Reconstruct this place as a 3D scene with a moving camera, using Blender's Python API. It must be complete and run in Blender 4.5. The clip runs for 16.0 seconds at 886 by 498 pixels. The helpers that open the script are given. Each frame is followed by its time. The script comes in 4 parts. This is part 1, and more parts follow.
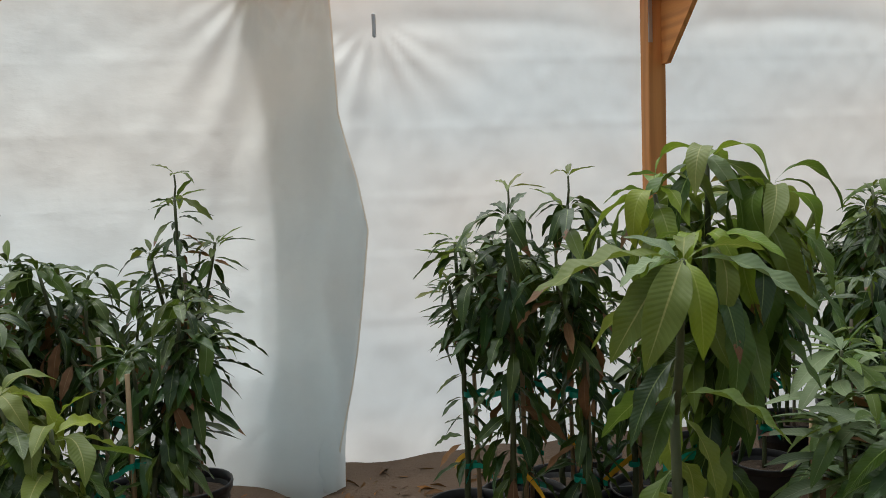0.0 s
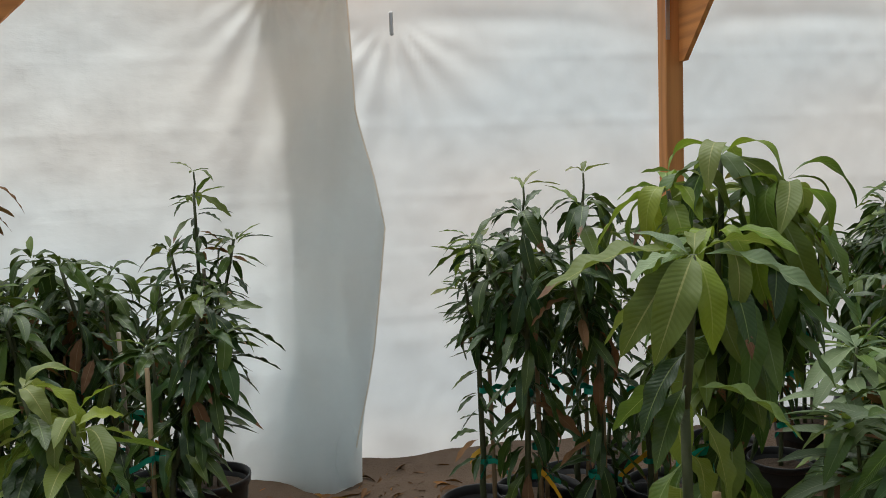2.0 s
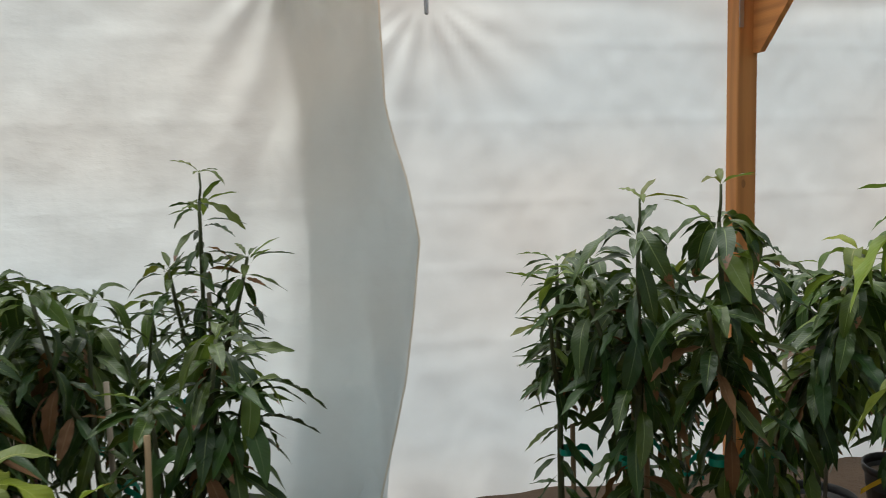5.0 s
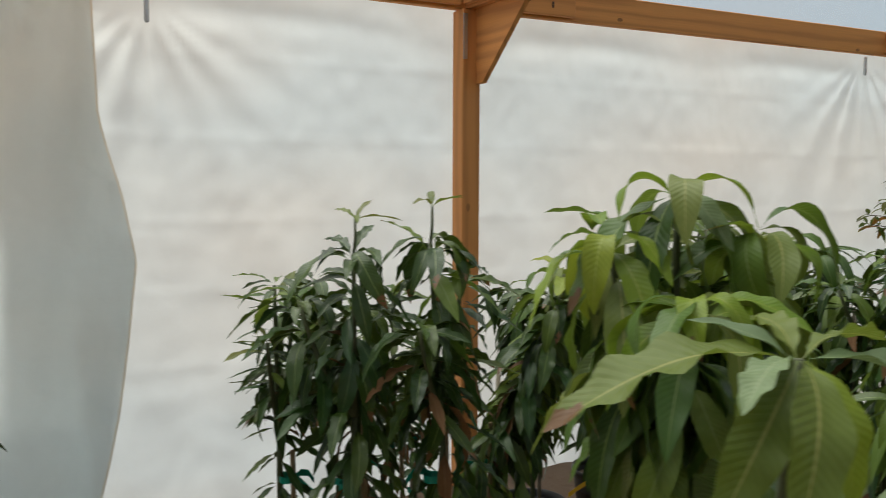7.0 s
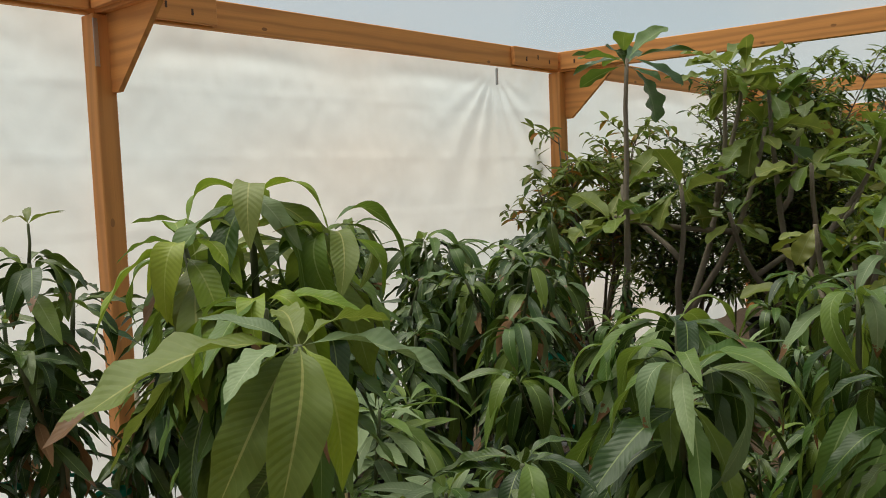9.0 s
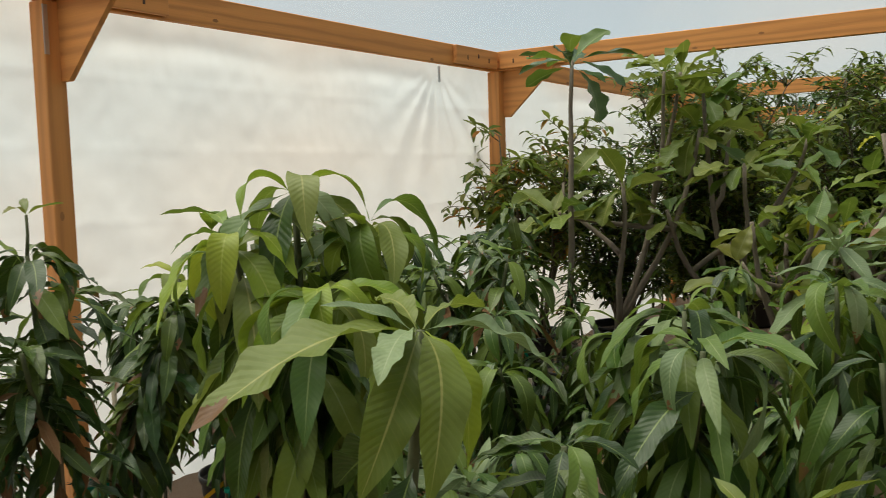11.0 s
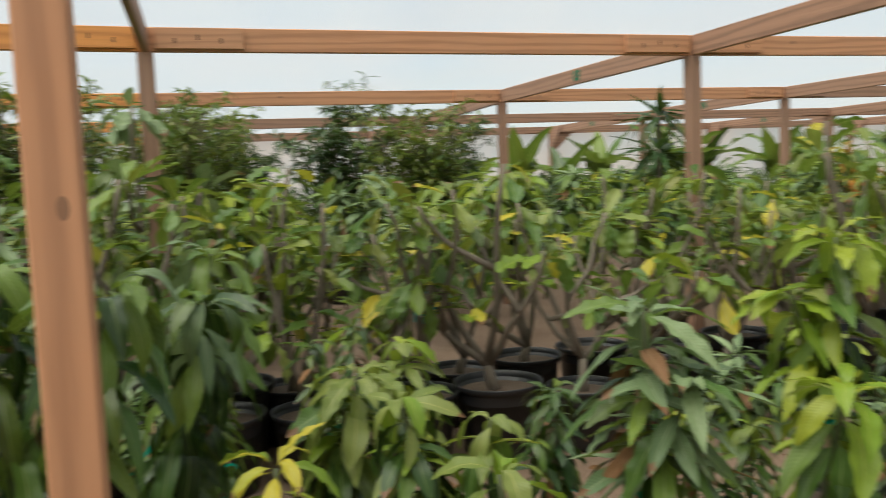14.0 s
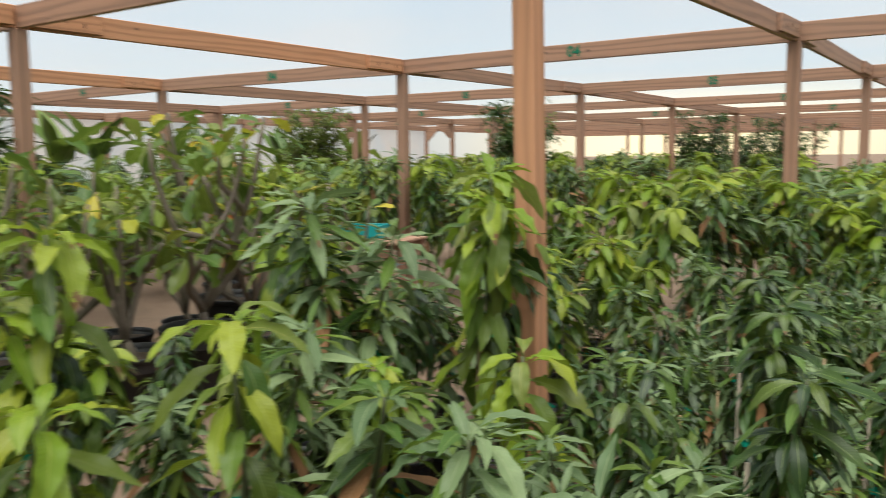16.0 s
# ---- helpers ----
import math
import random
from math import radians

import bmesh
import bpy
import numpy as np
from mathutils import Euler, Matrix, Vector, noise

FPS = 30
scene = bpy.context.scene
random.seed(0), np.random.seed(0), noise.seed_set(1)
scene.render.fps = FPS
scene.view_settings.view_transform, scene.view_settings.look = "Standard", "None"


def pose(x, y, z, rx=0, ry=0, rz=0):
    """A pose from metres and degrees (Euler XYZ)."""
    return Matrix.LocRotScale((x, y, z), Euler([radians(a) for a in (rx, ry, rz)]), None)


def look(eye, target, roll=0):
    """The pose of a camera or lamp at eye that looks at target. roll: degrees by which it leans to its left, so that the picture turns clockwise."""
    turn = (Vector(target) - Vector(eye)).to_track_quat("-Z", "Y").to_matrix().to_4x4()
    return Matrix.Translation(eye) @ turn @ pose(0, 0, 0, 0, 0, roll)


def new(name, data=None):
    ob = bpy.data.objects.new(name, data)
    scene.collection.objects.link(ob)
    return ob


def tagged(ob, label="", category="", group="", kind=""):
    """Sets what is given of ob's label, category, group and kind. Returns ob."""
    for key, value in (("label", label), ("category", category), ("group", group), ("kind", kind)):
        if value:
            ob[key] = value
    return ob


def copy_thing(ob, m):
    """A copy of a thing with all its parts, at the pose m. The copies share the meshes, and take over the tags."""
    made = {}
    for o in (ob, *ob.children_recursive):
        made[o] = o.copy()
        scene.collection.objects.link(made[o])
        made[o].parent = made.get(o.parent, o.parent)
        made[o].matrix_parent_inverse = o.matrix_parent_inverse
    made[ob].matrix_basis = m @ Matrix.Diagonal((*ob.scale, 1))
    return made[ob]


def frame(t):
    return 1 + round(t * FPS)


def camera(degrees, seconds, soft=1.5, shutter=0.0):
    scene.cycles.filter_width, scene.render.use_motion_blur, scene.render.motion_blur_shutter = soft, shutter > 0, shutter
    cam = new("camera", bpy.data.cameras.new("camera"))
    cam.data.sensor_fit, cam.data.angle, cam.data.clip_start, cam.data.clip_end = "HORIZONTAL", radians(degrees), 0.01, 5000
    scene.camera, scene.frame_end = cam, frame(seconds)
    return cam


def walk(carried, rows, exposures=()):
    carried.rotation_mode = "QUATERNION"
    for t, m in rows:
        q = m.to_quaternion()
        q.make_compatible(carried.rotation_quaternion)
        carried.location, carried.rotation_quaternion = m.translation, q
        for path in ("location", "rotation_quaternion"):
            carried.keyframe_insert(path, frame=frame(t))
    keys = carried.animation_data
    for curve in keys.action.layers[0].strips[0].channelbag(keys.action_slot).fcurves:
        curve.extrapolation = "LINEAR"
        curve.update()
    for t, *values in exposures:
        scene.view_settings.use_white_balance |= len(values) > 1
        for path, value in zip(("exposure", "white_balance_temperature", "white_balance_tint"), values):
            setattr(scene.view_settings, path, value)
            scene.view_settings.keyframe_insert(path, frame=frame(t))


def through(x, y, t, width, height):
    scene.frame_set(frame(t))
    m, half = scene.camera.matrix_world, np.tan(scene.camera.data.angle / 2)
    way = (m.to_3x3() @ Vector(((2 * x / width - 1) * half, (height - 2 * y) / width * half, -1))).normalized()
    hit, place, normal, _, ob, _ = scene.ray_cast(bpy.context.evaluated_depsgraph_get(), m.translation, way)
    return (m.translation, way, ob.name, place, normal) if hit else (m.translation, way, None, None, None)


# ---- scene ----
cam = camera(55.52, 16.0, 0.8, 0.4)
PATH = [
    (0, (-1.874, -3.922, 1.431), (-1.484, -1.970, 1.240), -2.2),
    (0.5, (-1.860, -3.941, 1.419), (-1.486, -1.985, 1.235), -2.1),
    (1, (-1.871, -3.934, 1.425), (-1.524, -1.973, 1.242), -2.2),
    (1.5, (-1.871, -3.942, 1.422), (-1.529, -1.979, 1.240), -2.1),
    (2, (-1.869, -3.942, 1.428), (-1.522, -1.981, 1.234), -2.2),
    (2.5, (-1.892, -3.921, 1.415), (-1.556, -1.959, 1.217), -1.8),
    (3, (-1.991, -3.818, 1.433), (-1.709, -1.848, 1.232), -1.9),
    (5.5, (-2.048, -3.255, 1.453), (-1.496, -1.343, 1.257), -0.7),
    (6.5, (-2.035, -3.236, 1.438), (-1.104, -1.473, 1.284), -0.7),
    (7, (-1.956, -3.304, 1.446), (-0.986, -1.561, 1.293), 0.2),
    (7.5, (-1.886, -3.373, 1.449), (-0.719, -1.755, 1.299), -0.0),
    (8, (-1.853, -3.459, 1.448), (-0.499, -1.996, 1.295), -0.5),
    (8.5, (-1.809, -3.464, 1.437), (-0.351, -2.103, 1.289), -1.5),
    (11, (-1.992, -3.305, 1.439), (-0.349, -2.176, 1.280), -1.7),
    (11.5, (-1.985, -3.345, 1.444), (-0.286, -2.302, 1.280), -1.3),
    (12, (-1.968, -3.486, 1.452), (-0.217, -2.535, 1.288), -1.4),
    (12.5, (-1.835, -3.556, 1.396), (0.037, -2.868, 1.249), -0.6),
    (13, (-1.846, -3.639, 1.402), (0.118, -3.297, 1.248), -0.3),
    (13.5, (-1.702, -3.628, 1.442), (0.289, -3.724, 1.280), -1.5),
    (14, (-1.609, -3.604, 1.437), (0.296, -4.188, 1.266), -2.4),
    (14.5, (-1.630, -3.687, 1.424), (0.119, -4.640, 1.244), -2.6),
    (15, (-1.692, -3.888, 1.423), (-0.076, -5.051, 1.233), 0.3),
    (15.5, (-1.719, -4.053, 1.417), (-0.299, -5.449, 1.232), 0.1),
    (16, (-1.610, -4.269, 1.398), (-0.461, -5.892, 1.181), -0.5),
]
walk(cam, [(t, look(eye, target, roll)) for t, eye, target, roll in PATH],
     [(0, 0.55, 6100, 3), (6, 0.58, 6200, 2), (8.5, 0.7, 6650, 0), (11.2, 0.88, 6800, 0), (12.5, 1.1, 6900, 0), (14.5, 1.15, 6400, 2), (16, 1.18, 6350, 3)])

# ---- world, sun, exposure ----
SUN_AZ, SUN_EL = radians(-20), radians(68)     # clockwise from +y: the bright veiled sky overhead
GLOW_AZ = radians(162)
world = bpy.data.worlds.new("dusk")
scene.world = world
world.use_nodes = True
wn, wl = world.node_tree.nodes, world.node_tree.links
sky = wn.new("ShaderNodeTexSky")
sky.sky_type, sky.sun_disc = "NISHITA", False
sky.sun_elevation, sky.sun_rotation = SUN_EL, SUN_AZ
sky.dust_density, sky.air_density = 1.2, 1.0
# thin broken cloud over the whole sky
way = wn.new("ShaderNodeTexCoord")
cloud = wn.new("ShaderNodeTexNoise")
cloud.inputs["Scale"].default_value, cloud.inputs["Detail"].default_value = 3.2, 5.0
wl.new(way.outputs["Generated"], cloud.inputs["Vector"])
soft = wn.new("ShaderNodeMapRange")
for key, value in (("From Min", 0.38), ("From Max", 0.68), ("To Min", 0.45), ("To Max", 0.95)):
    soft.inputs[key].default_value = value
wl.new(cloud.outputs[0], soft.inputs["Value"])
veil = wn.new("ShaderNodeMix")
veil.data_type = "RGBA"
veil.inputs[7].default_value = (5.0, 5.1, 5.5, 1)
wl.new(soft.outputs[0], veil.inputs["Factor"])
wl.new(sky.outputs[0], veil.inputs[6])
# the sunset glow low in the south
toward = wn.new("ShaderNodeVectorMath")
toward.operation = "DOT_PRODUCT"
toward.inputs[1].default_value = (math.sin(GLOW_AZ), math.cos(GLOW_AZ), 0.0)
wl.new(way.outputs["Generated"], toward.inputs[0])
narrow = wn.new("ShaderNodeMath")
narrow.operation = "POWER"
narrow.inputs[1].default_value = 45.0
clip = wn.new("ShaderNodeMath")
clip.operation = "MAXIMUM"
clip.inputs[1].default_value = 0.0
wl.new(toward.outputs["Value"], clip.inputs[0])
wl.new(clip.outputs[0], narrow.inputs[0])
# only close over the horizon
axes = wn.new("ShaderNodeSeparateXYZ")
wl.new(way.outputs["Generated"], axes.inputs[0])
low = wn.new("ShaderNodeMapRange")
for key, value in (("From Min", 0.02), ("From Max", 0.09), ("To Min", 1.0), ("To Max", 0.0)):
    low.inputs[key].default_value = value
wl.new(axes.outputs[2], low.inputs["Value"])
band = wn.new("ShaderNodeMath")
band.operation = "MULTIPLY"
wl.new(narrow.outputs[0], band.inputs[0])
wl.new(low.outputs[0], band.inputs[1])
glow = wn.new("ShaderNodeMix")
glow.data_type = "RGBA"
glow.inputs[7].default_value = (13.0, 10.2, 6.2, 1)
wl.new(band.outputs[0], glow.inputs["Factor"])
wl.new(veil.outputs[2], glow.inputs[6])
wl.new(glow.outputs[2], wn["Background"].inputs[0])
wn["Background"].inputs[1].default_value = 0.06
sun = bpy.data.lights.new("sun", "SUN")
sun.energy, sun.angle, sun.color = 3.0, radians(70), (1.0, 0.93, 0.85)
sun_ob = new("sun", sun)
sun_ob.matrix_world = look((math.sin(SUN_AZ) * 60, math.cos(SUN_AZ) * 60, 60 * math.tan(SUN_EL)), (0, 0, 0))


# ---- materials ----
def material(name):
    m = bpy.data.materials.new(name)
    m.use_nodes = True
    m.node_tree.nodes.clear()
    return m


def node(m, kind, **values):
    n = m.node_tree.nodes.new(kind)
    for key, value in values.items():
        n.inputs[key.replace("_", " ")].default_value = value
    return n


def link(m, a, b):
    m.node_tree.links.new(a, b)


def output(m, shader):
    out = m.node_tree.nodes.new("ShaderNodeOutputMaterial")
    link(m, shader, out.inputs["Surface"])


def ramp(m, source, stops):
    r = m.node_tree.nodes.new("ShaderNodeValToRGB")
    while len(r.color_ramp.elements) < len(stops):
        r.color_ramp.elements.new(0.5)
    for e, (p, c) in zip(r.color_ramp.elements, stops):
        e.position, e.color = p, (*c, 1)
    link(m, source, r.inputs[0])
    return r.outputs[0]


def maths(m, op, a, b=None):
    n = m.node_tree.nodes.new("ShaderNodeMath")
    n.operation = op
    for socket, v in zip(n.inputs, (a, b)):
        if v is None:
            continue
        if isinstance(v, (int, float)):
            socket.default_value = v
        else:
            link(m, v, socket)
    return n.outputs[0]


def mixed(m, fac, a, b, blend="MIX"):
    n = m.node_tree.nodes.new("ShaderNodeMix")
    n.data_type, n.blend_type = "RGBA", blend
    for socket, v in ((n.inputs["Factor"], fac), (n.inputs[6], a), (n.inputs[7], b)):
        if isinstance(v, (int, float)):
            socket.default_value = v
        elif isinstance(v, tuple):
            socket.default_value = (*v, 1)
        else:
            link(m, v, socket)
    return n.outputs[2]


def coords(m, which="Object", scale=(1, 1, 1)):
    c = m.node_tree.nodes.new("ShaderNodeTexCoord")
    p = m.node_tree.nodes.new("ShaderNodeMapping")
    p.inputs["Scale"].default_value = scale
    link(m, c.outputs[which], p.inputs[0])
    return p.outputs[0]


def noisy(m, at, scale, detail=4.0, rough=0.55):
    n = node(m, "ShaderNodeTexNoise", Scale=scale, Detail=detail, Roughness=rough)
    link(m, at, n.inputs["Vector"])
    return n.outputs[0]


def bumped(m, height, strength, distance=0.01):
    b = node(m, "ShaderNodeBump", Strength=strength, Distance=distance)
    link(m, height, b.inputs["Height"])
    return b.outputs[0]


def chance(m):
    """A random number for each leaf, whether it is an object or an island of a crown."""
    g = m.node_tree.nodes.new("ShaderNodeNewGeometry")
    o = m.node_tree.nodes.new("ShaderNodeObjectInfo")
    return maths(m, "FRACT", maths(m, "ADD", g.outputs["Random Per Island"], o.outputs["Random"]))


def leaf_material(name, colours, vein, dry=0.12, rough=0.38, through=0.28, veins=1.0):
    m = material(name)
    r = chance(m)
    uv = m.node_tree.nodes.new("ShaderNodeUVMap")
    split = m.node_tree.nodes.new("ShaderNodeSeparateXYZ")
    link(m, uv.outputs[0], split.inputs[0])
    u, v = split.outputs[0], split.outputs[1]
    col = ramp(m, r, [(i / (len(colours) - 1), c) for i, c in enumerate(colours)])
    at = coords(m, "Object", (1, 1, 1))
    blot = noisy(m, at, 23, 3)
    col = mixed(m, maths(m, "MULTIPLY", blot, 0.45), col, tuple(c * 0.55 for c in colours[0]))
    off = maths(m, "ABSOLUTE", maths(m, "SUBTRACT", u, 0.5))
    # side veins run obliquely to the margin
    lat = maths(m, "SINE", maths(m, "MULTIPLY", maths(m, "ADD", v, maths(m, "MULTIPLY", off, -0.22)), 130.0))
    col = mixed(m, maths(m, "MULTIPLY", maths(m, "MULTIPLY", maths(m, "GREATER_THAN", lat, 0.88), noisy(m, at, 31, 2)), 0.11 * veins), col, vein)
    mid = maths(m, "LESS_THAN", off, maths(m, "SUBTRACT", 0.036, maths(m, "MULTIPLY", v, 0.022)))
    col = mixed(m, maths(m, "MULTIPLY", mid, 0.6), col, vein)
    # scorched tips and margins on some leaves
    burnt = maths(m, "FRACT", maths(m, "MULTIPLY", r, 7.31))
    edge = maths(m, "ADD", maths(m, "MULTIPLY", v, 1.0), maths(m, "MULTIPLY", noisy(m, at, 14, 3), 0.5))
    reach = maths(m, "MULTIPLY", maths(m, "GREATER_THAN", burnt, 1 - dry), maths(m, "GREATER_THAN", edge, 1.12))
    col = mixed(m, reach, col, (0.16, 0.075, 0.03))
    p = node(m, "ShaderNodeBsdfPrincipled", Roughness=rough, Specular_IOR_Level=0.42)
    link(m, col, p.inputs["Base Color"])
    link(m, bumped(m, lat, 0.10 * veins, 0.004), p.inputs["Normal"])
    rg = maths(m, "ADD", maths(m, "MULTIPLY", blot, 0.25), rough - 0.1)
    link(m, rg, p.inputs["Roughness"])
    t = m.node_tree.nodes.new("ShaderNodeBsdfTranslucent")
    link(m, mixed(m, through * through * 4, col, (0.23, 0.29, 0.035), "MIX"), t.inputs[0])
    mix = m.node_tree.nodes.new("ShaderNodeMixShader")
    mix.inputs[0].default_value = through
    link(m, p.outputs[0], mix.inputs[1])
    link(m, t.outputs[0], mix.inputs[2])
    output(m, mix.outputs[0])
    return m


def plain_material(name, colour, rough=0.6, vary=0.25, scale=30.0, bump=0.15, metal=0.0, stretch=(1, 1, 1)):
    m = material(name)
    at = coords(m, "Object", stretch)
    o = m.node_tree.nodes.new("ShaderNodeObjectInfo")
    n = noisy(m, at, scale, 5)
    big = noisy(m, at, scale * 0.17, 3)
    col = mixed(m, n, tuple(c * (1 - vary) for c in colour), tuple(min(1, c * (1 + vary)) for c in colour))
    col = mixed(m, maths(m, "MULTIPLY", big, 0.5), col, tuple(c * (1 - 1.2 * vary) for c in colour))
    col = mixed(m, maths(m, "MULTIPLY", o.outputs["Random"], vary), col, tuple(c * 0.6 for c in colour))
    p = node(m, "ShaderNodeBsdfPrincipled", Roughness=rough, Metallic=metal)
    link(m, col, p.inputs["Base Color"])
    if bump:
        link(m, bumped(m, n, bump, 0.01), p.inputs["Normal"])
    output(m, p.outputs[0])
    return m


def timber(name, light, dark, grey):
    """Sawn softwood; the grain runs along the piece's own x."""
    m = material(name)
    o = m.node_tree.nodes.new("ShaderNodeObjectInfo")
    c = m.node_tree.nodes.new("ShaderNodeTexCoord")
    shift = m.node_tree.nodes.new("ShaderNodeVectorMath")
    shift.operation = "ADD"
    link(m, c.outputs["Object"], shift.inputs[0])
    link(m, maths(m, "MULTIPLY", o.outputs["Random"], 37.0), shift.inputs[1])
    at = m.node_tree.nodes.new("ShaderNodeMapping")
    at.inputs["Scale"].default_value = (0.42, 5, 5)
    link(m, shift.outputs[0], at.inputs[0])
    w = node(m, "ShaderNodeTexWave", Scale=1.5, Distortion=9.0, Detail=4.0)
    w.wave_type, w.rings_direction = "RINGS", "X"
    link(m, at.outputs[0], w.inputs["Vector"])
    fine = m.node_tree.nodes.new("ShaderNodeMapping")
    fine.inputs["Scale"].default_value = (2, 90, 90)
    link(m, shift.outputs[0], fine.inputs[0])
    g = noisy(m, fine.outputs[0], 2.0, 5, 0.65)
    col = ramp(m, w.outputs[1], [(0.0, tuple(0.42 * x + 0.58 * y for x, y in zip(light, dark))), (0.5, light), (1.0, tuple(min(1, x * 1.12) for x in light))])
    col = mixed(m, maths(m, "MULTIPLY", g, 0.55), col, dark, "MIX")
    knots = node(m, "ShaderNodeTexVoronoi", Scale=1.0)
    km = m.node_tree.nodes.new("ShaderNodeMapping")
    km.inputs["Scale"].default_value = (3.0, 6, 6)
    link(m, shift.outputs[0], km.inputs[0])
    link(m, km.outputs[0], knots.inputs["Vector"])
    col = mixed(m, maths(m, "LESS_THAN", knots.outputs["Distance"], 0.065), col, tuple(x * 0.4 for x in dark))
    soil = noisy(m, shift.outputs[0], 3.1, 4)
    col = mixed(m, maths(m, "MULTIPLY", soil, 0.55), col, grey)
    col = mixed(m, maths(m, "MULTIPLY", o.outputs["Random"], 0.35), col, grey)
    p = node(m, "ShaderNodeBsdfPrincipled", Roughness=0.72)
    link(m, col, p.inputs["Base Color"])
    link(m, bumped(m, g, 0.35, 0.003), p.inputs["Normal"])
    output(m, p.outputs[0])
    return m


def film_material(name, colour, clear, through, crease=0.3):
    """White polythene film: partly clear, partly scattering."""
    m = material(name)
    at = coords(m, "Object")
    n = noisy(m, at, 0.9, 3)
    stains = noisy(m, at, 5.5, 6, 0.7)
    col = mixed(m, maths(m, "MULTIPLY", stains, 0.30), colour, (0.62, 0.60, 0.57))
    # warm and cool tint of the light on the film, painted in by noise
    broad = noisy(m, coords(m, "Object", (0.5, 1, 1)), 0.8, 2)
    col = mixed(m, 0.75, col, ramp(m, broad, [(0.36, (0.88, 0.95, 1.0)), (0.62, (1.0, 0.945, 0.90))]), "MULTIPLY")
    p = node(m, "ShaderNodeBsdfPrincipled", Roughness=0.6)
    link(m, col, p.inputs["Base Color"])
    small = noisy(m, coords(m, "Object", (1, 1, 2.2)), 4.0, 5, 0.6)
    nrm = bumped(m, maths(m, "ADD", n, maths(m, "MULTIPLY", small, 0.12)), crease, 0.05)
    link(m, nrm, p.inputs["Normal"])
    t = m.node_tree.nodes.new("ShaderNodeBsdfTranslucent")
    link(m, col, t.inputs[0])
    link(m, nrm, t.inputs["Normal"])
    mix = m.node_tree.nodes.new("ShaderNodeMixShader")
    mix.inputs[0].default_value = through
    link(m, p.outputs[0], mix.inputs[1])
    link(m, t.outputs[0], mix.inputs[2])
    if clear:
        c = m.node_tree.nodes.new("ShaderNodeBsdfTransparent")
        c.inputs[0].default_value = (0.95, 0.96, 0.97, 1)
        mix2 = m.node_tree.nodes.new("ShaderNodeMixShader")
        mix2.inputs[0].default_value = clear
        link(m, mix.outputs[0], mix2.inputs[1])
        link(m, c.outputs[0], mix2.inputs[2])
        mix = mix2
    output(m, mix.outputs[0])
    return m


def soil_material():
    m = material("soil")
    at = coords(m, "Object")
    a, b, c = noisy(m, at, 0.7, 6, 0.65), noisy(m, at, 9, 8, 0.7), noisy(m, at, 70, 4, 0.7)
    col = ramp(m, a, [(0.3, (0.125, 0.076, 0.045)), (0.52, (0.21, 0.14, 0.092)), (0.75, (0.31, 0.22, 0.155))])
    col = mixed(m, maths(m, "MULTIPLY", b, 0.7), col, (0.14, 0.09, 0.06))
    col = mixed(m, maths(m, "MULTIPLY", maths(m, "GREATER_THAN", c, 0.63), 0.6), col, (0.26, 0.20, 0.15))
    # darker brown towards the north wall, with a noisy border
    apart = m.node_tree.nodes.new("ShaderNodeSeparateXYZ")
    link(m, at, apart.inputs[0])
    by_wall = node(m, "ShaderNodeMapRange", From_Min=-2.6, From_Max=-1.4, To_Min=0.0, To_Max=0.75)
    link(m, maths(m, "ADD", apart.outputs[1], maths(m, "MULTIPLY", a, 0.8)), by_wall.inputs["Value"])
    col = mixed(m, by_wall.outputs[0], col, mixed(m, b, (0.085, 0.056, 0.036), (0.20, 0.135, 0.088)))
    p = node(m, "ShaderNodeBsdfPrincipled", Roughness=0.92)
    link(m, col, p.inputs["Base Color"])
    h = maths(m, "ADD", maths(m, "MULTIPLY", b, 1.0), maths(m, "MULTIPLY", c, 0.35))
    link(m, bumped(m, h, 0.7, 0.03), p.inputs["Normal"])
    output(m, p.outputs[0])
    return m


# orange tone for the wall row, darker greyer tone for the rows behind
FIR = timber("orange_fir", (0.78, 0.335, 0.085), (0.36, 0.115, 0.026), (0.58, 0.25, 0.08))
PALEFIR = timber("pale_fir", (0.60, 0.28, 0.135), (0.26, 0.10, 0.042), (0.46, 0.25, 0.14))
GREYFIR = timber("greyer_fir", (0.43, 0.225, 0.135), (0.12, 0.06, 0.036), (0.29, 0.18, 0.125))
FILM_ROOF = film_material("roof_film", (0.88, 0.885, 0.89), 0.80, 0.70, 0.15)
FILM_CURTAIN = film_material("curtain_film", (0.87, 0.88, 0.86), 0.0, 0.84, 0.8)
FILM_WALL = film_material("wall_film", (0.95, 0.945, 0.93), 0.0, 0.72, 0.3)
SOIL = soil_material()
MATURE = leaf_material("mature_leaf", [(0.014, 0.036, 0.007), (0.032, 0.072, 0.010), (0.055, 0.100, 0.012), (0.10, 0.14, 0.018)], (0.24, 0.31, 0.09), 0.16, 0.33, 0.17)
YOUNG = leaf_material("young_leaf", [(0.13, 0.18, 0.025), (0.185, 0.235, 0.04), (0.25, 0.285, 0.075)], (0.44, 0.42, 0.14), 0.05, 0.45, 0.33)
LIME = leaf_material("lime_leaf", [(0.17, 0.28, 0.02), (0.25, 0.345, 0.026), (0.36, 0.39, 0.034)], (0.42, 0.46, 0.10), 0.12, 0.4, 0.36)
DUSTY = leaf_material("dusty_leaf", [(0.10, 0.16, 0.065), (0.17, 0.24, 0.105), (0.26, 0.34, 0.155)], (0.32, 0.37, 0.2), 0.14, 0.5, 0.24)
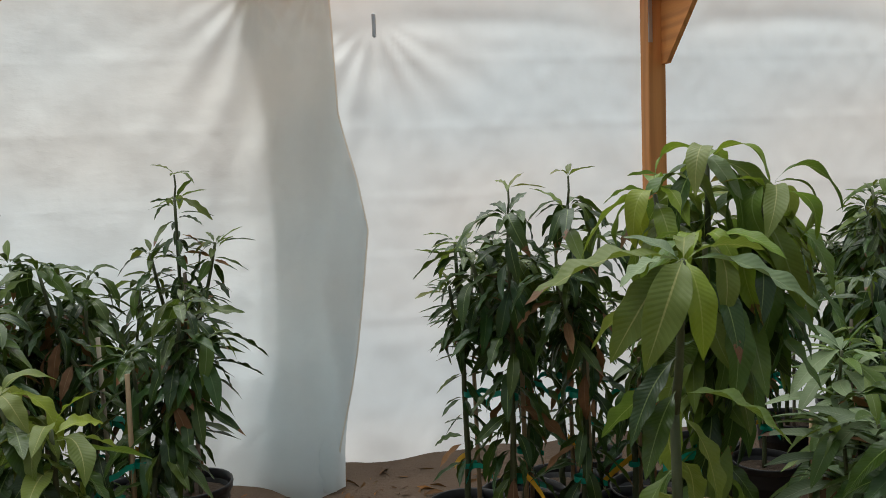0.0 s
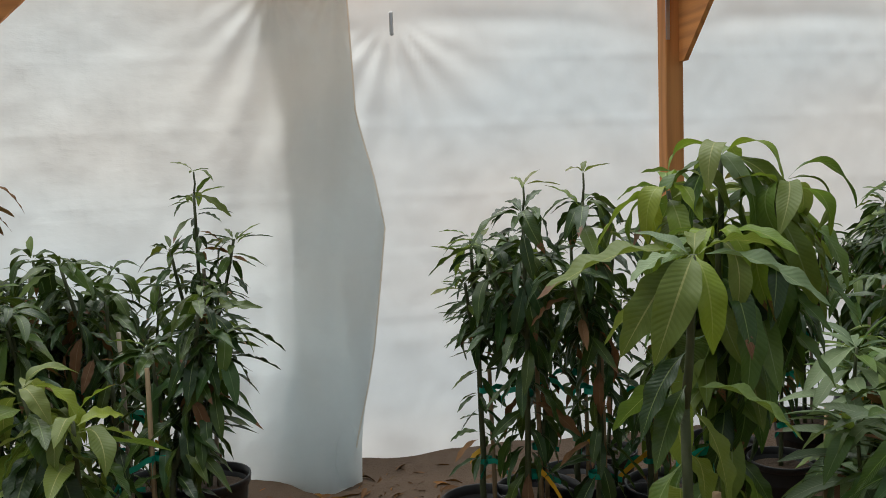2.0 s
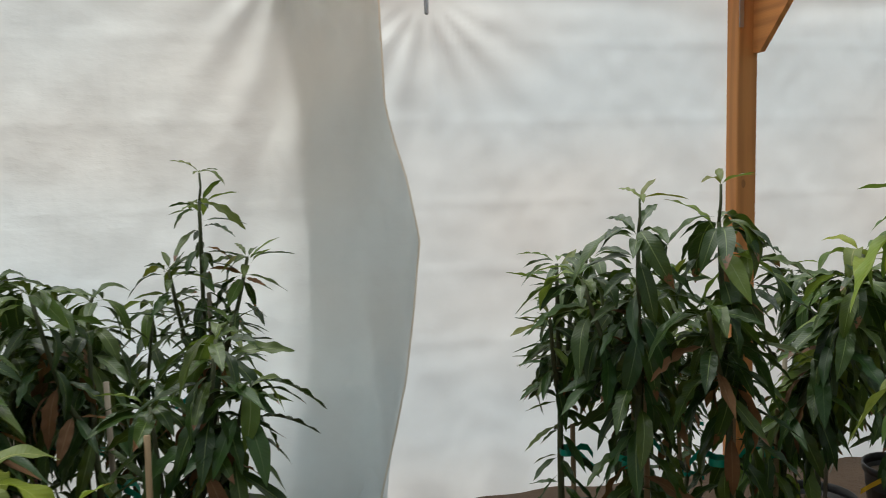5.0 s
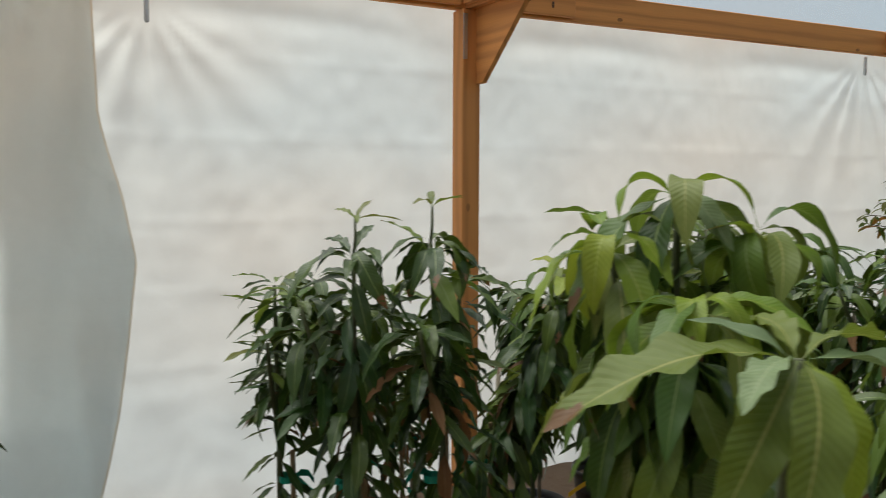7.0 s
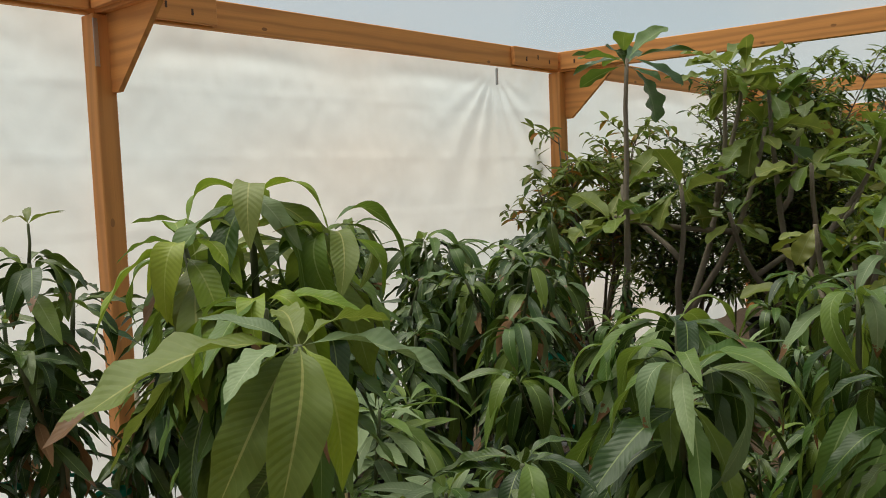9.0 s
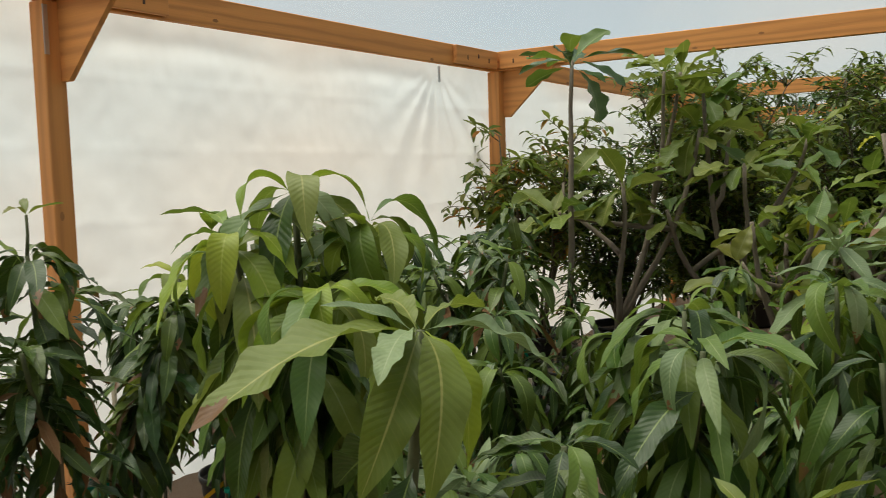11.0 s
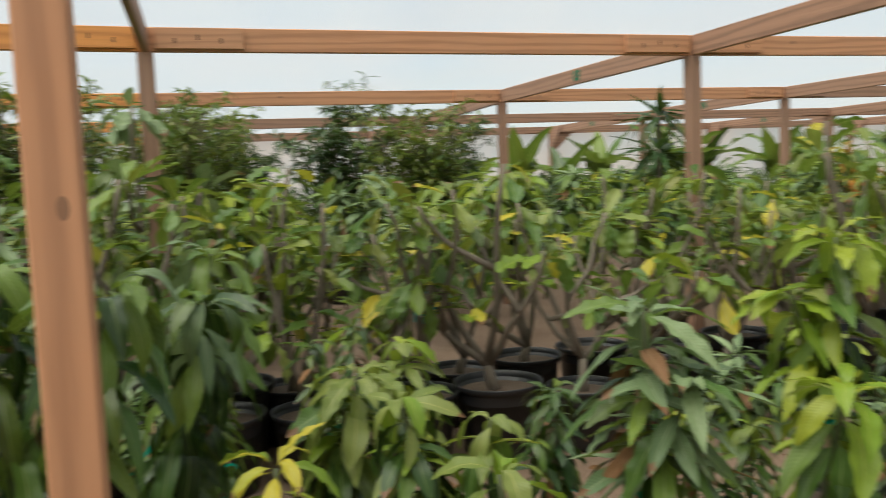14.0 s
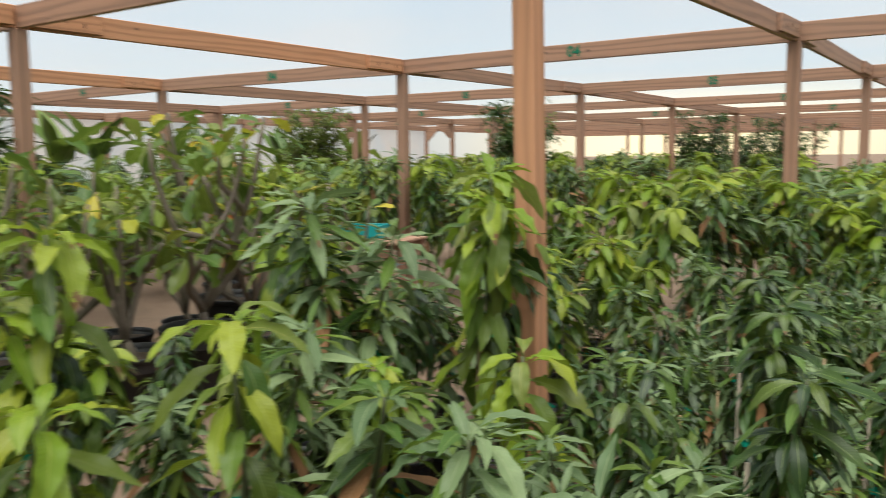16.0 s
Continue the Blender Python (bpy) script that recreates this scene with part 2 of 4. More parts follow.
DRY = leaf_material("dry_leaf", [(0.17, 0.08, 0.028), (0.26, 0.13, 0.05), (0.11, 0.055, 0.024)], (0.28, 0.17, 0.08), 0.0, 0.75, 0.15)
YELLOW = leaf_material("yellow_leaf", [(0.50, 0.43, 0.03), (0.58, 0.47, 0.04), (0.42, 0.44, 0.04)], (0.5, 0.48, 0.15), 0.2, 0.45, 0.36)
ORANGE = leaf_material("orange_leaf", [(0.50, 0.13, 0.02), (0.42, 0.19, 0.03), (0.2, 0.18, 0.03)], (0.4, 0.25, 0.08), 0.1, 0.45, 0.34)
OLIVE = leaf_material("olive_leaf", [(0.07, 0.11, 0.016), (0.13, 0.175, 0.024), (0.2, 0.19, 0.03)], (0.2, 0.22, 0.08), 0.05, 0.42, 0.3, 0.4)
BROAD = leaf_material("broad_leaf", [(0.06, 0.13, 0.02), (0.11, 0.19, 0.028), (0.20, 0.27, 0.04)], (0.3, 0.37, 0.13), 0.04, 0.42, 0.33)
DEEP = leaf_material("deep_green_leaf", [(0.022, 0.06, 0.014), (0.038, 0.095, 0.02), (0.065, 0.13, 0.028)], (0.14, 0.21, 0.07), 0.05, 0.32, 0.22)
BARK = plain_material("bark", (0.13, 0.105, 0.07), 0.85, 0.4, 45, 0.6)
GREENBARK = plain_material("green_bark", (0.085, 0.10, 0.04), 0.7, 0.35, 45, 0.3)
GREYBARK = plain_material("grey_bark", (0.19, 0.155, 0.115), 0.82, 0.3, 38, 0.5)
CANE = plain_material("cane", (0.36, 0.25, 0.13), 0.62, 0.3, 14, 0.25, stretch=(1, 1, 0.15))
PALESTAKE = plain_material("pale_stake", (0.33, 0.28, 0.21), 0.8, 0.25, 20, 0.3, stretch=(1, 1, 0.15))
BLACKPOT = plain_material("black_pot", (0.018, 0.018, 0.02), 0.42, 0.4, 25, 0.1)
POTSOIL = plain_material("pot_soil", (0.11, 0.075, 0.05), 0.95, 0.5, 60, 0.8)
GREENTAPE = plain_material("green_tape", (0.01, 0.32, 0.21), 0.4, 0.2, 30, 0.1)
YELLOWTAG = plain_material("yellow_tag", (0.75, 0.42, 0.02), 0.5, 0.15, 30, 0.05)
WHITETAG = plain_material("white_tag", (0.75, 0.75, 0.72), 0.5, 0.1, 30, 0.05)
REDTAG = plain_material("red_tag", (0.6, 0.03, 0.06), 0.5, 0.15, 30, 0.05)
TEAL = plain_material("teal_sign", (0.01, 0.27, 0.27), 0.45, 0.15, 12, 0.05)
GREENPAINT = plain_material("green_paint", (0.0, 0.16, 0.075), 0.6, 0.4, 60, 0.2)
STEEL = plain_material("galvanised_steel", (0.55, 0.56, 0.57), 0.4, 0.15, 40, 0.05, 1.0)
RUST = plain_material("rusty_nail", (0.10, 0.05, 0.03), 0.8, 0.3, 80, 0.2)
HEM = film_material("yellowed_tape", (0.90, 0.80, 0.66), 0.0, 0.6, 0.1)
PINK = plain_material("pink_bloom", (0.42, 0.20, 0.17), 0.7, 0.35, 80, 0.2)


# ---- mesh helpers ----
def part(name, bm, mat, parent=None, label=""):
    """Links a bmesh, or a mesh, as one object, under a thing where one is given."""
    if isinstance(bm, bpy.types.Mesh):
        me = bm
    else:
        me = bpy.data.meshes.new(name)
        bm.to_mesh(me)
        bm.free()
    if mat and not me.materials:
        me.materials.append(mat)
    ob = new(name, me)
    ob.parent = parent
    return tagged(ob, label)


def thing(name, x, y, z=0.0, turn=0.0, label="", category="", group="", kind=""):
    ob = new(name)
    ob.empty_display_size = 0.1
    ob.matrix_world = pose(x, y, z, 0, 0, turn)
    return tagged(ob, label, category, group, kind)


def box_mesh(sx, sy, sz, bevel=0.004, name="box"):
    bm = bmesh.new()
    bmesh.ops.create_cube(bm, size=1, matrix=Matrix.Diagonal((sx, sy, sz, 1)))
    if bevel:
        bmesh.ops.bevel(bm, geom=bm.edges[:], offset=bevel, segments=1, affect="EDGES")
    me = bpy.data.meshes.new(name)
    bm.to_mesh(me)
    bm.free()
    return me


def mesh_of(name, verts, faces, mats, uvs=None, slots=None, smooth=True):
    me = bpy.data.meshes.new(name)
    me.from_pydata([tuple(v) for v in verts], [], [tuple(f) for f in faces])
    for mat in mats:
        me.materials.append(mat)
    if uvs is not None:
        layer = me.uv_layers.new(name="UVMap")
        index = np.empty(len(me.loops), np.int32)
        me.loops.foreach_get("vertex_index", index)
        layer.data.foreach_set("uv", np.asarray(uvs, np.float32)[index].ravel())
    if slots is not None:
        me.polygons.foreach_set("material_index", np.asarray(slots, np.int32))
    if smooth:
        me.polygons.foreach_set("use_smooth", np.ones(len(me.polygons), bool))
    me.update()
    return me


def tube_arrays(points, radii, sides=6):
    """A tapering tube along points."""
    verts, faces = [], []
    pts = [Vector(p) for p in points]
    for i, p in enumerate(pts):
        d = (pts[min(i + 1, len(pts) - 1)] - pts[max(i - 1, 0)]).normalized()
        a = d.orthogonal().normalized() if i == 0 else (a - d * a.dot(d)).normalized()
        b = d.cross(a)
        for k in range(sides):
            w = 2 * math.pi * k / sides
            verts.append(p + (a * math.cos(w) + b * math.sin(w)) * radii[i])
    for i in range(len(pts) - 1):
        for k in range(sides):
            n = (k + 1) % sides
            faces.append((i * sides + k, i * sides + n, (i + 1) * sides + n, (i + 1) * sides + k))
    top = (len(pts) - 1) * sides
    faces.append(tuple(range(top, top + sides)))
    faces.append(tuple(range(sides - 1, -1, -1)))
    return verts, faces


def tubes_mesh(name, tubes, mat, sides=6):
    verts, faces = [], []
    for points, radii in tubes:
        v, f = tube_arrays(points, radii, sides)
        faces += [tuple(i + len(verts) for i in q) for q in f]
        verts += v
    return mesh_of(name, verts, faces, [mat])


def lathe_mesh(name, profile, mat, sides=24):
    verts, faces = [], []
    for r, z in profile:
        for k in range(sides):
            w = 2 * math.pi * k / sides
            verts.append((r * math.cos(w), r * math.sin(w), z))
    for i in range(len(profile) - 1):
        for k in range(sides):
            n = (k + 1) % sides
            faces.append((i * sides + k, i * sides + n, (i + 1) * sides + n, (i + 1) * sides + k))
    return mesh_of(name, verts, faces, [mat])

# ---- the setting ----
S, T0, T, H = 3.57, 3.395, 3.746, 2.22        # bays across, first bay, further bays, underside of the beams
POST, DEEP_BEAM, THIN = 0.092, 0.14, 0.04
COLS, ROWS = range(-2, 5), range(0, 11)
SHIFT = {(-1, 0): (0.20, 0), (1, 0): (-0.21, -0.14), (1, 1): (0.03, -0.06), (1, 2): (0.11, 0), (1, 3): (0.06, -0.11), (0, 3): (-0.08, -0.06),
         (2, 2): (0, 0.11), (2, 3): (0.01, 0.12), (2, 4): (0.04, 0.06), (1, 4): (-0.08, -0.07), (2, 0): (-0.1, -0.14)}


def post_at(c, r):
    dx, dy = SHIFT.get((c, r), (0, 0))
    return Vector((c * S + dx, (0 if r == 0 else -(T0 + (r - 1) * T)) + dy, 0))


# ground: one sheet, finer near the walk
def ground_sheet():
    xs = sorted(set([-2000, -300, -60, -20] + [round(-8 + 0.25 * i, 3) for i in range(100)] + [20, 40, 90, 300, 2000]))
    ys = sorted(set([-2000, -300, -120, -60] + [round(-30 + 0.3 * i, 3) for i in range(90)] + [round(-2.9 + 0.1 * i, 3) for i in range(46)] + [6, 20, 60, 300, 2000]))
    verts, faces = [], []
    for y in ys:
        for x in xs:
            near = -8 <= x <= 17 and -30 <= y <= 2.4
            z = 0.02 * noise.noise((x * 1.7, y * 1.7, 0)) + 0.012 * noise.noise((x * 5, y * 5, 3)) - 0.012 if near else -0.012
            if near:
                z += 0.055 * max(0, min(1, (y + 0.75) / 0.7)) + (0.02 * noise.noise((x * 9, y * 9, 5)) if y > -0.6 else 0)
            verts.append((x, y, z))
    n = len(xs)
    for j in range(len(ys) - 1):
        for i in range(n - 1):
            faces.append((j * n + i, j * n + i + 1, (j + 1) * n + i + 1, (j + 1) * n + i))
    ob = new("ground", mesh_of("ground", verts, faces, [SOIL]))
    return tagged(ob, "bare brown trodden soil of the nursery", "ground", kind="structure")


ground_sheet()


def sheet_mesh(name, nx, nz, at, mat):
    verts = [at(i / nx, j / nz) for j in range(nz + 1) for i in range(nx + 1)]
    faces = [(j * (nx + 1) + i, j * (nx + 1) + i + 1, (j + 1) * (nx + 1) + i + 1, (j + 1) * (nx + 1) + i) for j in range(nz) for i in range(nx)]
    return mesh_of(name, verts, faces, [mat])


def bumpy(x, z, seed, s):
    return noise.noise((x * s, z * s, seed))


def gather(x, z, gx, gz):
    """Folds that fan out from a clip at gx, gz."""
    dx, dz = x - gx, gz - z
    if dz < 0.0:
        return 0.0
    a = math.atan2(dx, dz + 0.05)
    d = math.hypot(dx, dz)
    return 0.016 * math.sin(a * 17) * math.exp(-d / 0.9) * (1 - math.exp(-d / 0.08)) * math.exp(-(a / 0.9) ** 2)


CLIPS = [(-1.37, 2.1), (2.73, 2.16), (-1.9, 2.22)]
TOP = H + DEEP_BEAM


def creases(z):
    return sum(0.0022 * math.exp(-((z - c) / 0.016) ** 2) for c in (1.95, 1.63, 1.3, 0.72, 1.02))


def right_sheet(u, v):
    z = -0.02 + v * (TOP + 0.0)
    start = -1.88 - 0.10 * max(0, (z - 1.5) / 0.7) - 0.25 * max(0, (1.1 - z) / 1.1) + 0.02 * bumpy(0, z, 12, 3)
    x = start + (3.95 - start) * u / 0.7 if u < 0.7 else 3.95 + 10.4 * (u - 0.7) / 0.3
    y = 0.07 - 0.14 * max(0, min(1, x / 3.36)) + 0.02 * bumpy(x, z, 1, 0.8) + 0.010 * bumpy(x + 0.3 * z, z * 0.6, 2, 4.5) + 0.004 * bumpy(x * 1.6, z, 6, 11) + creases(z + 0.02 * bumpy(x, 0, 5, 0.7))
    y += sum(gather(x, z, *c) for c in CLIPS)
    if z < 0.6:
        y -= (0.6 - z) * 0.05 * (1 + 0.6 * math.sin(x * 17 + 2 * bumpy(x, 0, 9, 2)))
    # slack swag under the beam
    for gx in (-0.9, 0.75, 2.2, 5.1):
        y -= 0.012 * math.exp(-((z - 2.12 + 0.1 * (x - gx) ** 2) / 0.05) ** 2) * math.exp(-((x - gx) / 0.6) ** 2)
    return (x, y, z)


def curtain_edge(z):
    pts = [(0.0, -1.62), (0.2, -1.61), (0.69, -1.54), (1.17, -1.47), (1.44, -1.51), (1.69, -1.565), (2.36, -1.58)]
    for (z0, x0), (z1, x1) in zip(pts, pts[1:]):
        if z <= z1:
            return x0 + (x1 - x0) * (z - z0) / (z1 - z0)
    return pts[-1][1]


def left_sheet(u, v):
    z = -0.01 + v * (TOP + 0.0)
    x = -7.2 + (curtain_edge(max(z, 0)) + 7.2) * (1 - (1 - u) ** 1.6)
    near = math.exp(-((x + 1.6) / 0.42) ** 2)
    hang = min(1, (TOP - z) / 1.3) ** 0.85
    y = 0.05 - 0.24 * near * hang - 0.05 * near
    fold = x + 0.10 * math.sin(z * 2.1) + 0.06 * bumpy(x, z, 3, 1.1)
    y += near * hang * (0.035 * math.sin(fold * 19) + 0.035 * bumpy(fold, z * 0.35, 4, 8) + 0.03 * bumpy(x, z, 7, 5) + 0.012 * abs(bumpy(x, z, 8, 12)))
    y += 0.02 * bumpy(x, z, 1, 0.8) + 0.010 * bumpy(x + 0.3 * z, z * 0.6, 2, 4.5) + 0.004 * bumpy(x * 1.6, z, 6, 11) + creases(z + 0.02 * bumpy(x, 0, 5, 0.7))
    y += gather(x, z, -1.9, 2.25) + gather(x, z, -1.62, 2.3)
    if z < 0.5:
        x -= (0.5 - z) * 0.35 * math.exp(-((x + 2.0) / 0.35) ** 2)
        y -= (0.5 - z) * 0.12
    return (x, y, z)


tagged(new("wall_north", sheet_mesh("wall_north", 420, 120, right_sheet, FILM_WALL)), "white polythene film wall stapled behind timber posts", "wall", kind="structure")
tagged(new("curtain", sheet_mesh("curtain", 260, 120, left_sheet, FILM_CURTAIN)), "white polythene curtain with wrinkled loose edge over doorway", "curtain", kind="structure")


def backing(u, v):
    """A second film layer added behind the curtain's edge, to darken that band."""
    z = 0.03 + v * (TOP - 0.06)
    start = -1.87 - 0.11 * ((z - 1.15) / 1.0) ** 2 + 0.015 * bumpy(0, z, 15, 2.5)
    x = start + (curtain_edge(z) - 0.006 - start) * u
    along = 1 - max(0.0, 1 - (x + 7.2) / (curtain_edge(z) + 7.2)) ** (1 / 1.6)
    return (x, left_sheet(along, (z + 0.01) / TOP)[1] + 0.010 + 0.012 * (1 - u), z)


tagged(new("curtain_fold", sheet_mesh("curtain_fold", 40, 90, backing, FILM_CURTAIN)), "added second film layer behind the curtain edge, darkening it", "curtain", kind="structure")

hem_pts = [left_sheet(1.0, j / 40) for j in range(41)]
hem = mesh_of("hem", [q for x, y, z in hem_pts for q in ((x - 0.005, y - 0.003, z), (x + 0.003, y - 0.005, z))],
              [(2 * j, 2 * j + 1, 2 * j + 3, 2 * j + 2) for j in range(40)], [HEM])
tagged(new("hem", hem), "yellowed taped hem along the curtain edge", "trim", kind="structure")


def flat_film(name, a, b, label):
    """A plain film wall between two places."""
    a, b = Vector(a), Vector(b)
    side = Vector((b.y - a.y, a.x - b.x, 0)).normalized()

    def at(u, v):
        p = a.lerp(b, u)
        w = 0.02 * bumpy(p.x + p.y, v * 2.3, 11, 0.9)
        return (p.x + side.x * w, p.y + side.y * w, v * TOP - 0.01)
    tagged(new(name, sheet_mesh(name, 120, 10, at, FILM_WALL)), label, "wall", kind="structure")


END = post_at(0, 10).y
flat_film("wall_east", (4 * S + 0.07, 0.1, 0), (4 * S + 0.07, END + 3 * T, 0), "white polythene film wall at far side")
flat_film("wall_west", (-2 * S - 0.07, 0.1, 0), (-2 * S - 0.07, END, 0), "white polythene film wall behind the walk")


def roof(u, v):
    x, y = -2 * S - 0.1 + u * (6 * S + 0.2), 0.1 + v * (END - 0.2)
    sag = 0.025 * math.sin(math.pi * ((x / S) % 1)) * math.sin(math.pi * (((y + T0) / T) % 1))
    return (x, y, TOP + 0.012 - sag + 0.004 * bumpy(x, y, 20, 1.2))


tagged(new("ceiling", sheet_mesh("ceiling", 120, 200, roof, FILM_ROOF)), "translucent white polythene roof film over beams", "ceiling", kind="structure")

# ---- timber frame ----
post_mesh = box_mesh(H + 0.3, POST, POST, 0.005, "post")
LEAN = {(0, 1): (0.6, 0.4), (0, 2): (-0.9, 1.0)}
for c in COLS:
    for r in ROWS:
        p = post_at(c, r)
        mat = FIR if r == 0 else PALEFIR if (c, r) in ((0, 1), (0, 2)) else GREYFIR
        ob = new("timber_post", post_mesh)
        lx, ly = LEAN.get((c, r), (0, 0))
        ob.matrix_world = Matrix.Translation((p.x, p.y, H / 2 - 0.15)) @ pose(0, 0, 0, lx, ly - 90, 0)
        tagged(ob, "square sawn fir post carrying the roof beams", "post", "posts of the shade frame")
        if not post_mesh.materials:
            post_mesh.materials.append(FIR)
        ob.material_slots[0].link = "OBJECT"
        ob.material_slots[0].material = mat

gusset_meshes = {}


def gusset(parent, m, mat):
    """A plywood triangle in the plane of a beam and a post."""
    if mat.name not in gusset_meshes:
        bm = bmesh.new()
        for y in (-0.012, 0.012):
            [bm.verts.new((x, y, z)) for x, z in ((0.0, 0.0), (0.50, 0.0), (0.50, -0.05), (0.05, -0.46), (0.0, -0.46))]
        bm.verts.ensure_lookup_table()
        corners = bm.verts[:]
        bm.faces.new(corners[:5])
        bm.faces.new(corners[:4:-1])
        for i in range(5):
            j = (i + 1) % 5
            bm.faces.new((bm.verts[i], bm.verts[i + 5], bm.verts[j + 5], bm.verts[j]))
        bmesh.ops.recalc_face_normals(bm, faces=bm.faces[:])
        me = bpy.data.meshes.new("gusset")
        bm.to_mesh(me)
        bm.free()
        me.materials.append(mat)
        gusset_meshes[mat.name] = me
    g = new("gusset_plate", gusset_meshes[mat.name])
    g.matrix_world = m
    tagged(g, "triangular plywood brace nailed to post and beam", "brace", "plywood braces")


nail_mesh = box_mesh(0.012, 0.004, 0.03, 0.002, "nail")
nail_mesh.materials.append(RUST)


def beam(a, b, mat, drop=0.0, cleats=True, number="", flip=False):
    """A board on edge from a to b, with nailed cleats at the posts."""
    d = b - a
    length = d.length - 0.012
    me = box_mesh(length, THIN, DEEP_BEAM, 0.004, "beam")
    me.materials.append(mat)
    ob = new("roof_beam", me)
    turn = math.degrees(math.atan2(d.y, d.x))
    mid = (a + b) / 2
    ob.matrix_world = pose(mid.x, mid.y, H + DEEP_BEAM / 2 + drop, 0, 0, turn)
    tagged(ob, "sawn fir roof beam on edge between posts", "beam", "beams of the shade frame")
    if cleats:
        for s in (-1, 1):
            me = box_mesh(0.5, 0.03, DEEP_BEAM - 0.018, 0.003, "cleat")
            me.materials.append(mat)
            k = part("cleat", me, None, ob)
            k.location = (s * (length / 2 - 0.30), -0.037 if s < 0 else 0.037, 0.004)
            k2 = part("cleat", me, None, ob)
            k2.location = (s * (length / 2 - 0.30), 0.037 if s < 0 else -0.037, 0.004)
            for i in range(3):
                for side in (-1, 1):
                    n = part("nail", nail_mesh, None, ob)
                    n.location = (s * (length / 2 - 0.16 - 0.13 * i), side * 0.054, 0.02 * (i % 2) - 0.01)
    if number:
        for side in (1, -1):
            cu = bpy.data.curves.new("stencil", "FONT")
            cu.body, cu.size, cu.extrude, cu.offset = number, 0.125, 0.001, 0.004
            cu.align_x, cu.align_y = "CENTER", "CENTER"
            cu.materials.append(GREENPAINT)
            tx = new("stencil_number", cu)
            tx.parent = ob
            tx.matrix_local = pose(0.05 * side, -side * (THIN / 2 + 0.003), 0, 90, 0, 0 if side > 0 else 180)
            tagged(tx, "green stencilled number")
    return ob


for r in ROWS:
    for c in COLS[:-1]:
        num = f"{r + 1:02d}" if 0 < r < 7 and c >= 0 else ""
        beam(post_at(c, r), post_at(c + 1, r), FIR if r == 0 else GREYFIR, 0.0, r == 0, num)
for c in COLS:
    for r in ROWS[:-1]:
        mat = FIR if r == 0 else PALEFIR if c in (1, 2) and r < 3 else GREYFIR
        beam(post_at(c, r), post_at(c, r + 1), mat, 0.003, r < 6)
for c in COLS:
    p = post_at(c, 0)
    if c not in (-1,):
        gusset(None, pose(p.x + 0.035, p.y - POST / 2, H + 0.135, 0, 0, -90), FIR)
p = post_at(-1, 0)
gusset(None, pose(p.x + POST / 2, p.y - 0.035, H + 0.135, 0, 0, 0), FIR)
for r in range(1, 9):
    p = post_at(4, r)
    gusset(None, pose(p.x - POST / 2, p.y + 0.035, H + 0.13, 0, 0, 180), GREYFIR)
    gusset(None, pose(p.x, p.y - POST / 2, H + 0.13, 0, 0, -90), GREYFIR)
    p = post_at(3, r)
    if r > 3:
        gusset(None, pose(p.x + POST / 2, p.y + 0.035, H + 0.13, 0, 0, 0), GREYFIR)

for x, z, y in ((-1.37, 2.10, 0.03), (2.73, 2.16, -0.07)):
    ob = part("film_clip", box_mesh(0.018, 0.016, 0.11, 0.005, "film_clip"), STEEL)
    ob.location = (x, y, z)
    tagged(ob, "small grey clip gathering the film wall", "clip")
strap = part("steel_strap", box_mesh(0.022, 0.003, 0.2, 0.001, "steel_strap"), STEEL)
strap.location = (-0.035, -POST / 2 - 0.004, 2.1)
strap.rotation_euler = (0, 0, 0)
tagged(strap, "galvanised steel strap nailed on fir post", "strap")

# ---- leaves ----
def leaf_arrays(ratio, droop, fold, wave, segs, cols, kind, seed):
    """A leaf one metre long along x, upper face up, on a short stalk: corners, faces and uv."""
    rng = random.Random(seed)
    verts, faces, uvs = [], [], []
    x = z = 0.0
    angle, twist = 0.0, rng.uniform(-0.5, 0.5)
    ph, ripple = rng.uniform(0, 6), rng.uniform(12, 26)
    side_bend = rng.uniform(-0.14, 0.14)
    bend_at = rng.uniform(0.18, 0.42)
    shares = [math.exp(-((i / segs - bend_at) / 0.24) ** 2) + 0.35 for i in range(segs)]
    total = sum(shares)
    for i in range(segs + 1):
        v = i / segs
        b = max(0.0, (v - 0.07) / 0.93)
        if kind == "obovate":
            w = math.sin(math.pi * b ** 1.6) ** 0.75 if 0 < b < 1 else 0.0
        elif kind == "strap":
            w = min(1, v * 6) * (1 - v ** 3)
        else:
            w = math.sin(math.pi * b ** 0.88) ** 0.82 * (1 - 0.22 * b ** 5) if 0 < b < 1 else 0.0
        w = ratio / 2 * max(w, 0.055 if v < 0.5 else 0.012)
        for k in range(cols + 1):
            u = 2 * k / cols - 1
            rise = fold * abs(u) * w + wave * w * math.sin(v * ripple + ph + (2 if u > 0 else 0)) * u * u
            y = u * w * math.cos(math.atan(fold) * 0.8) + side_bend * v * v
            rise += u * w * twist * v
            verts.append((x - rise * math.sin(angle), y, z + rise * math.cos(angle)))
            uvs.append((k / cols, v))
        if i < segs:
            angle -= droop * shares[i] / total
        x += math.cos(angle) / segs
        z += math.sin(angle) / segs
    for i in range(segs):
        for k in range(cols):
            a = i * (cols + 1) + k
            faces.append((a, a + 1, a + cols + 2, a + cols + 1))
    return np.array(verts), faces, np.array(uvs)


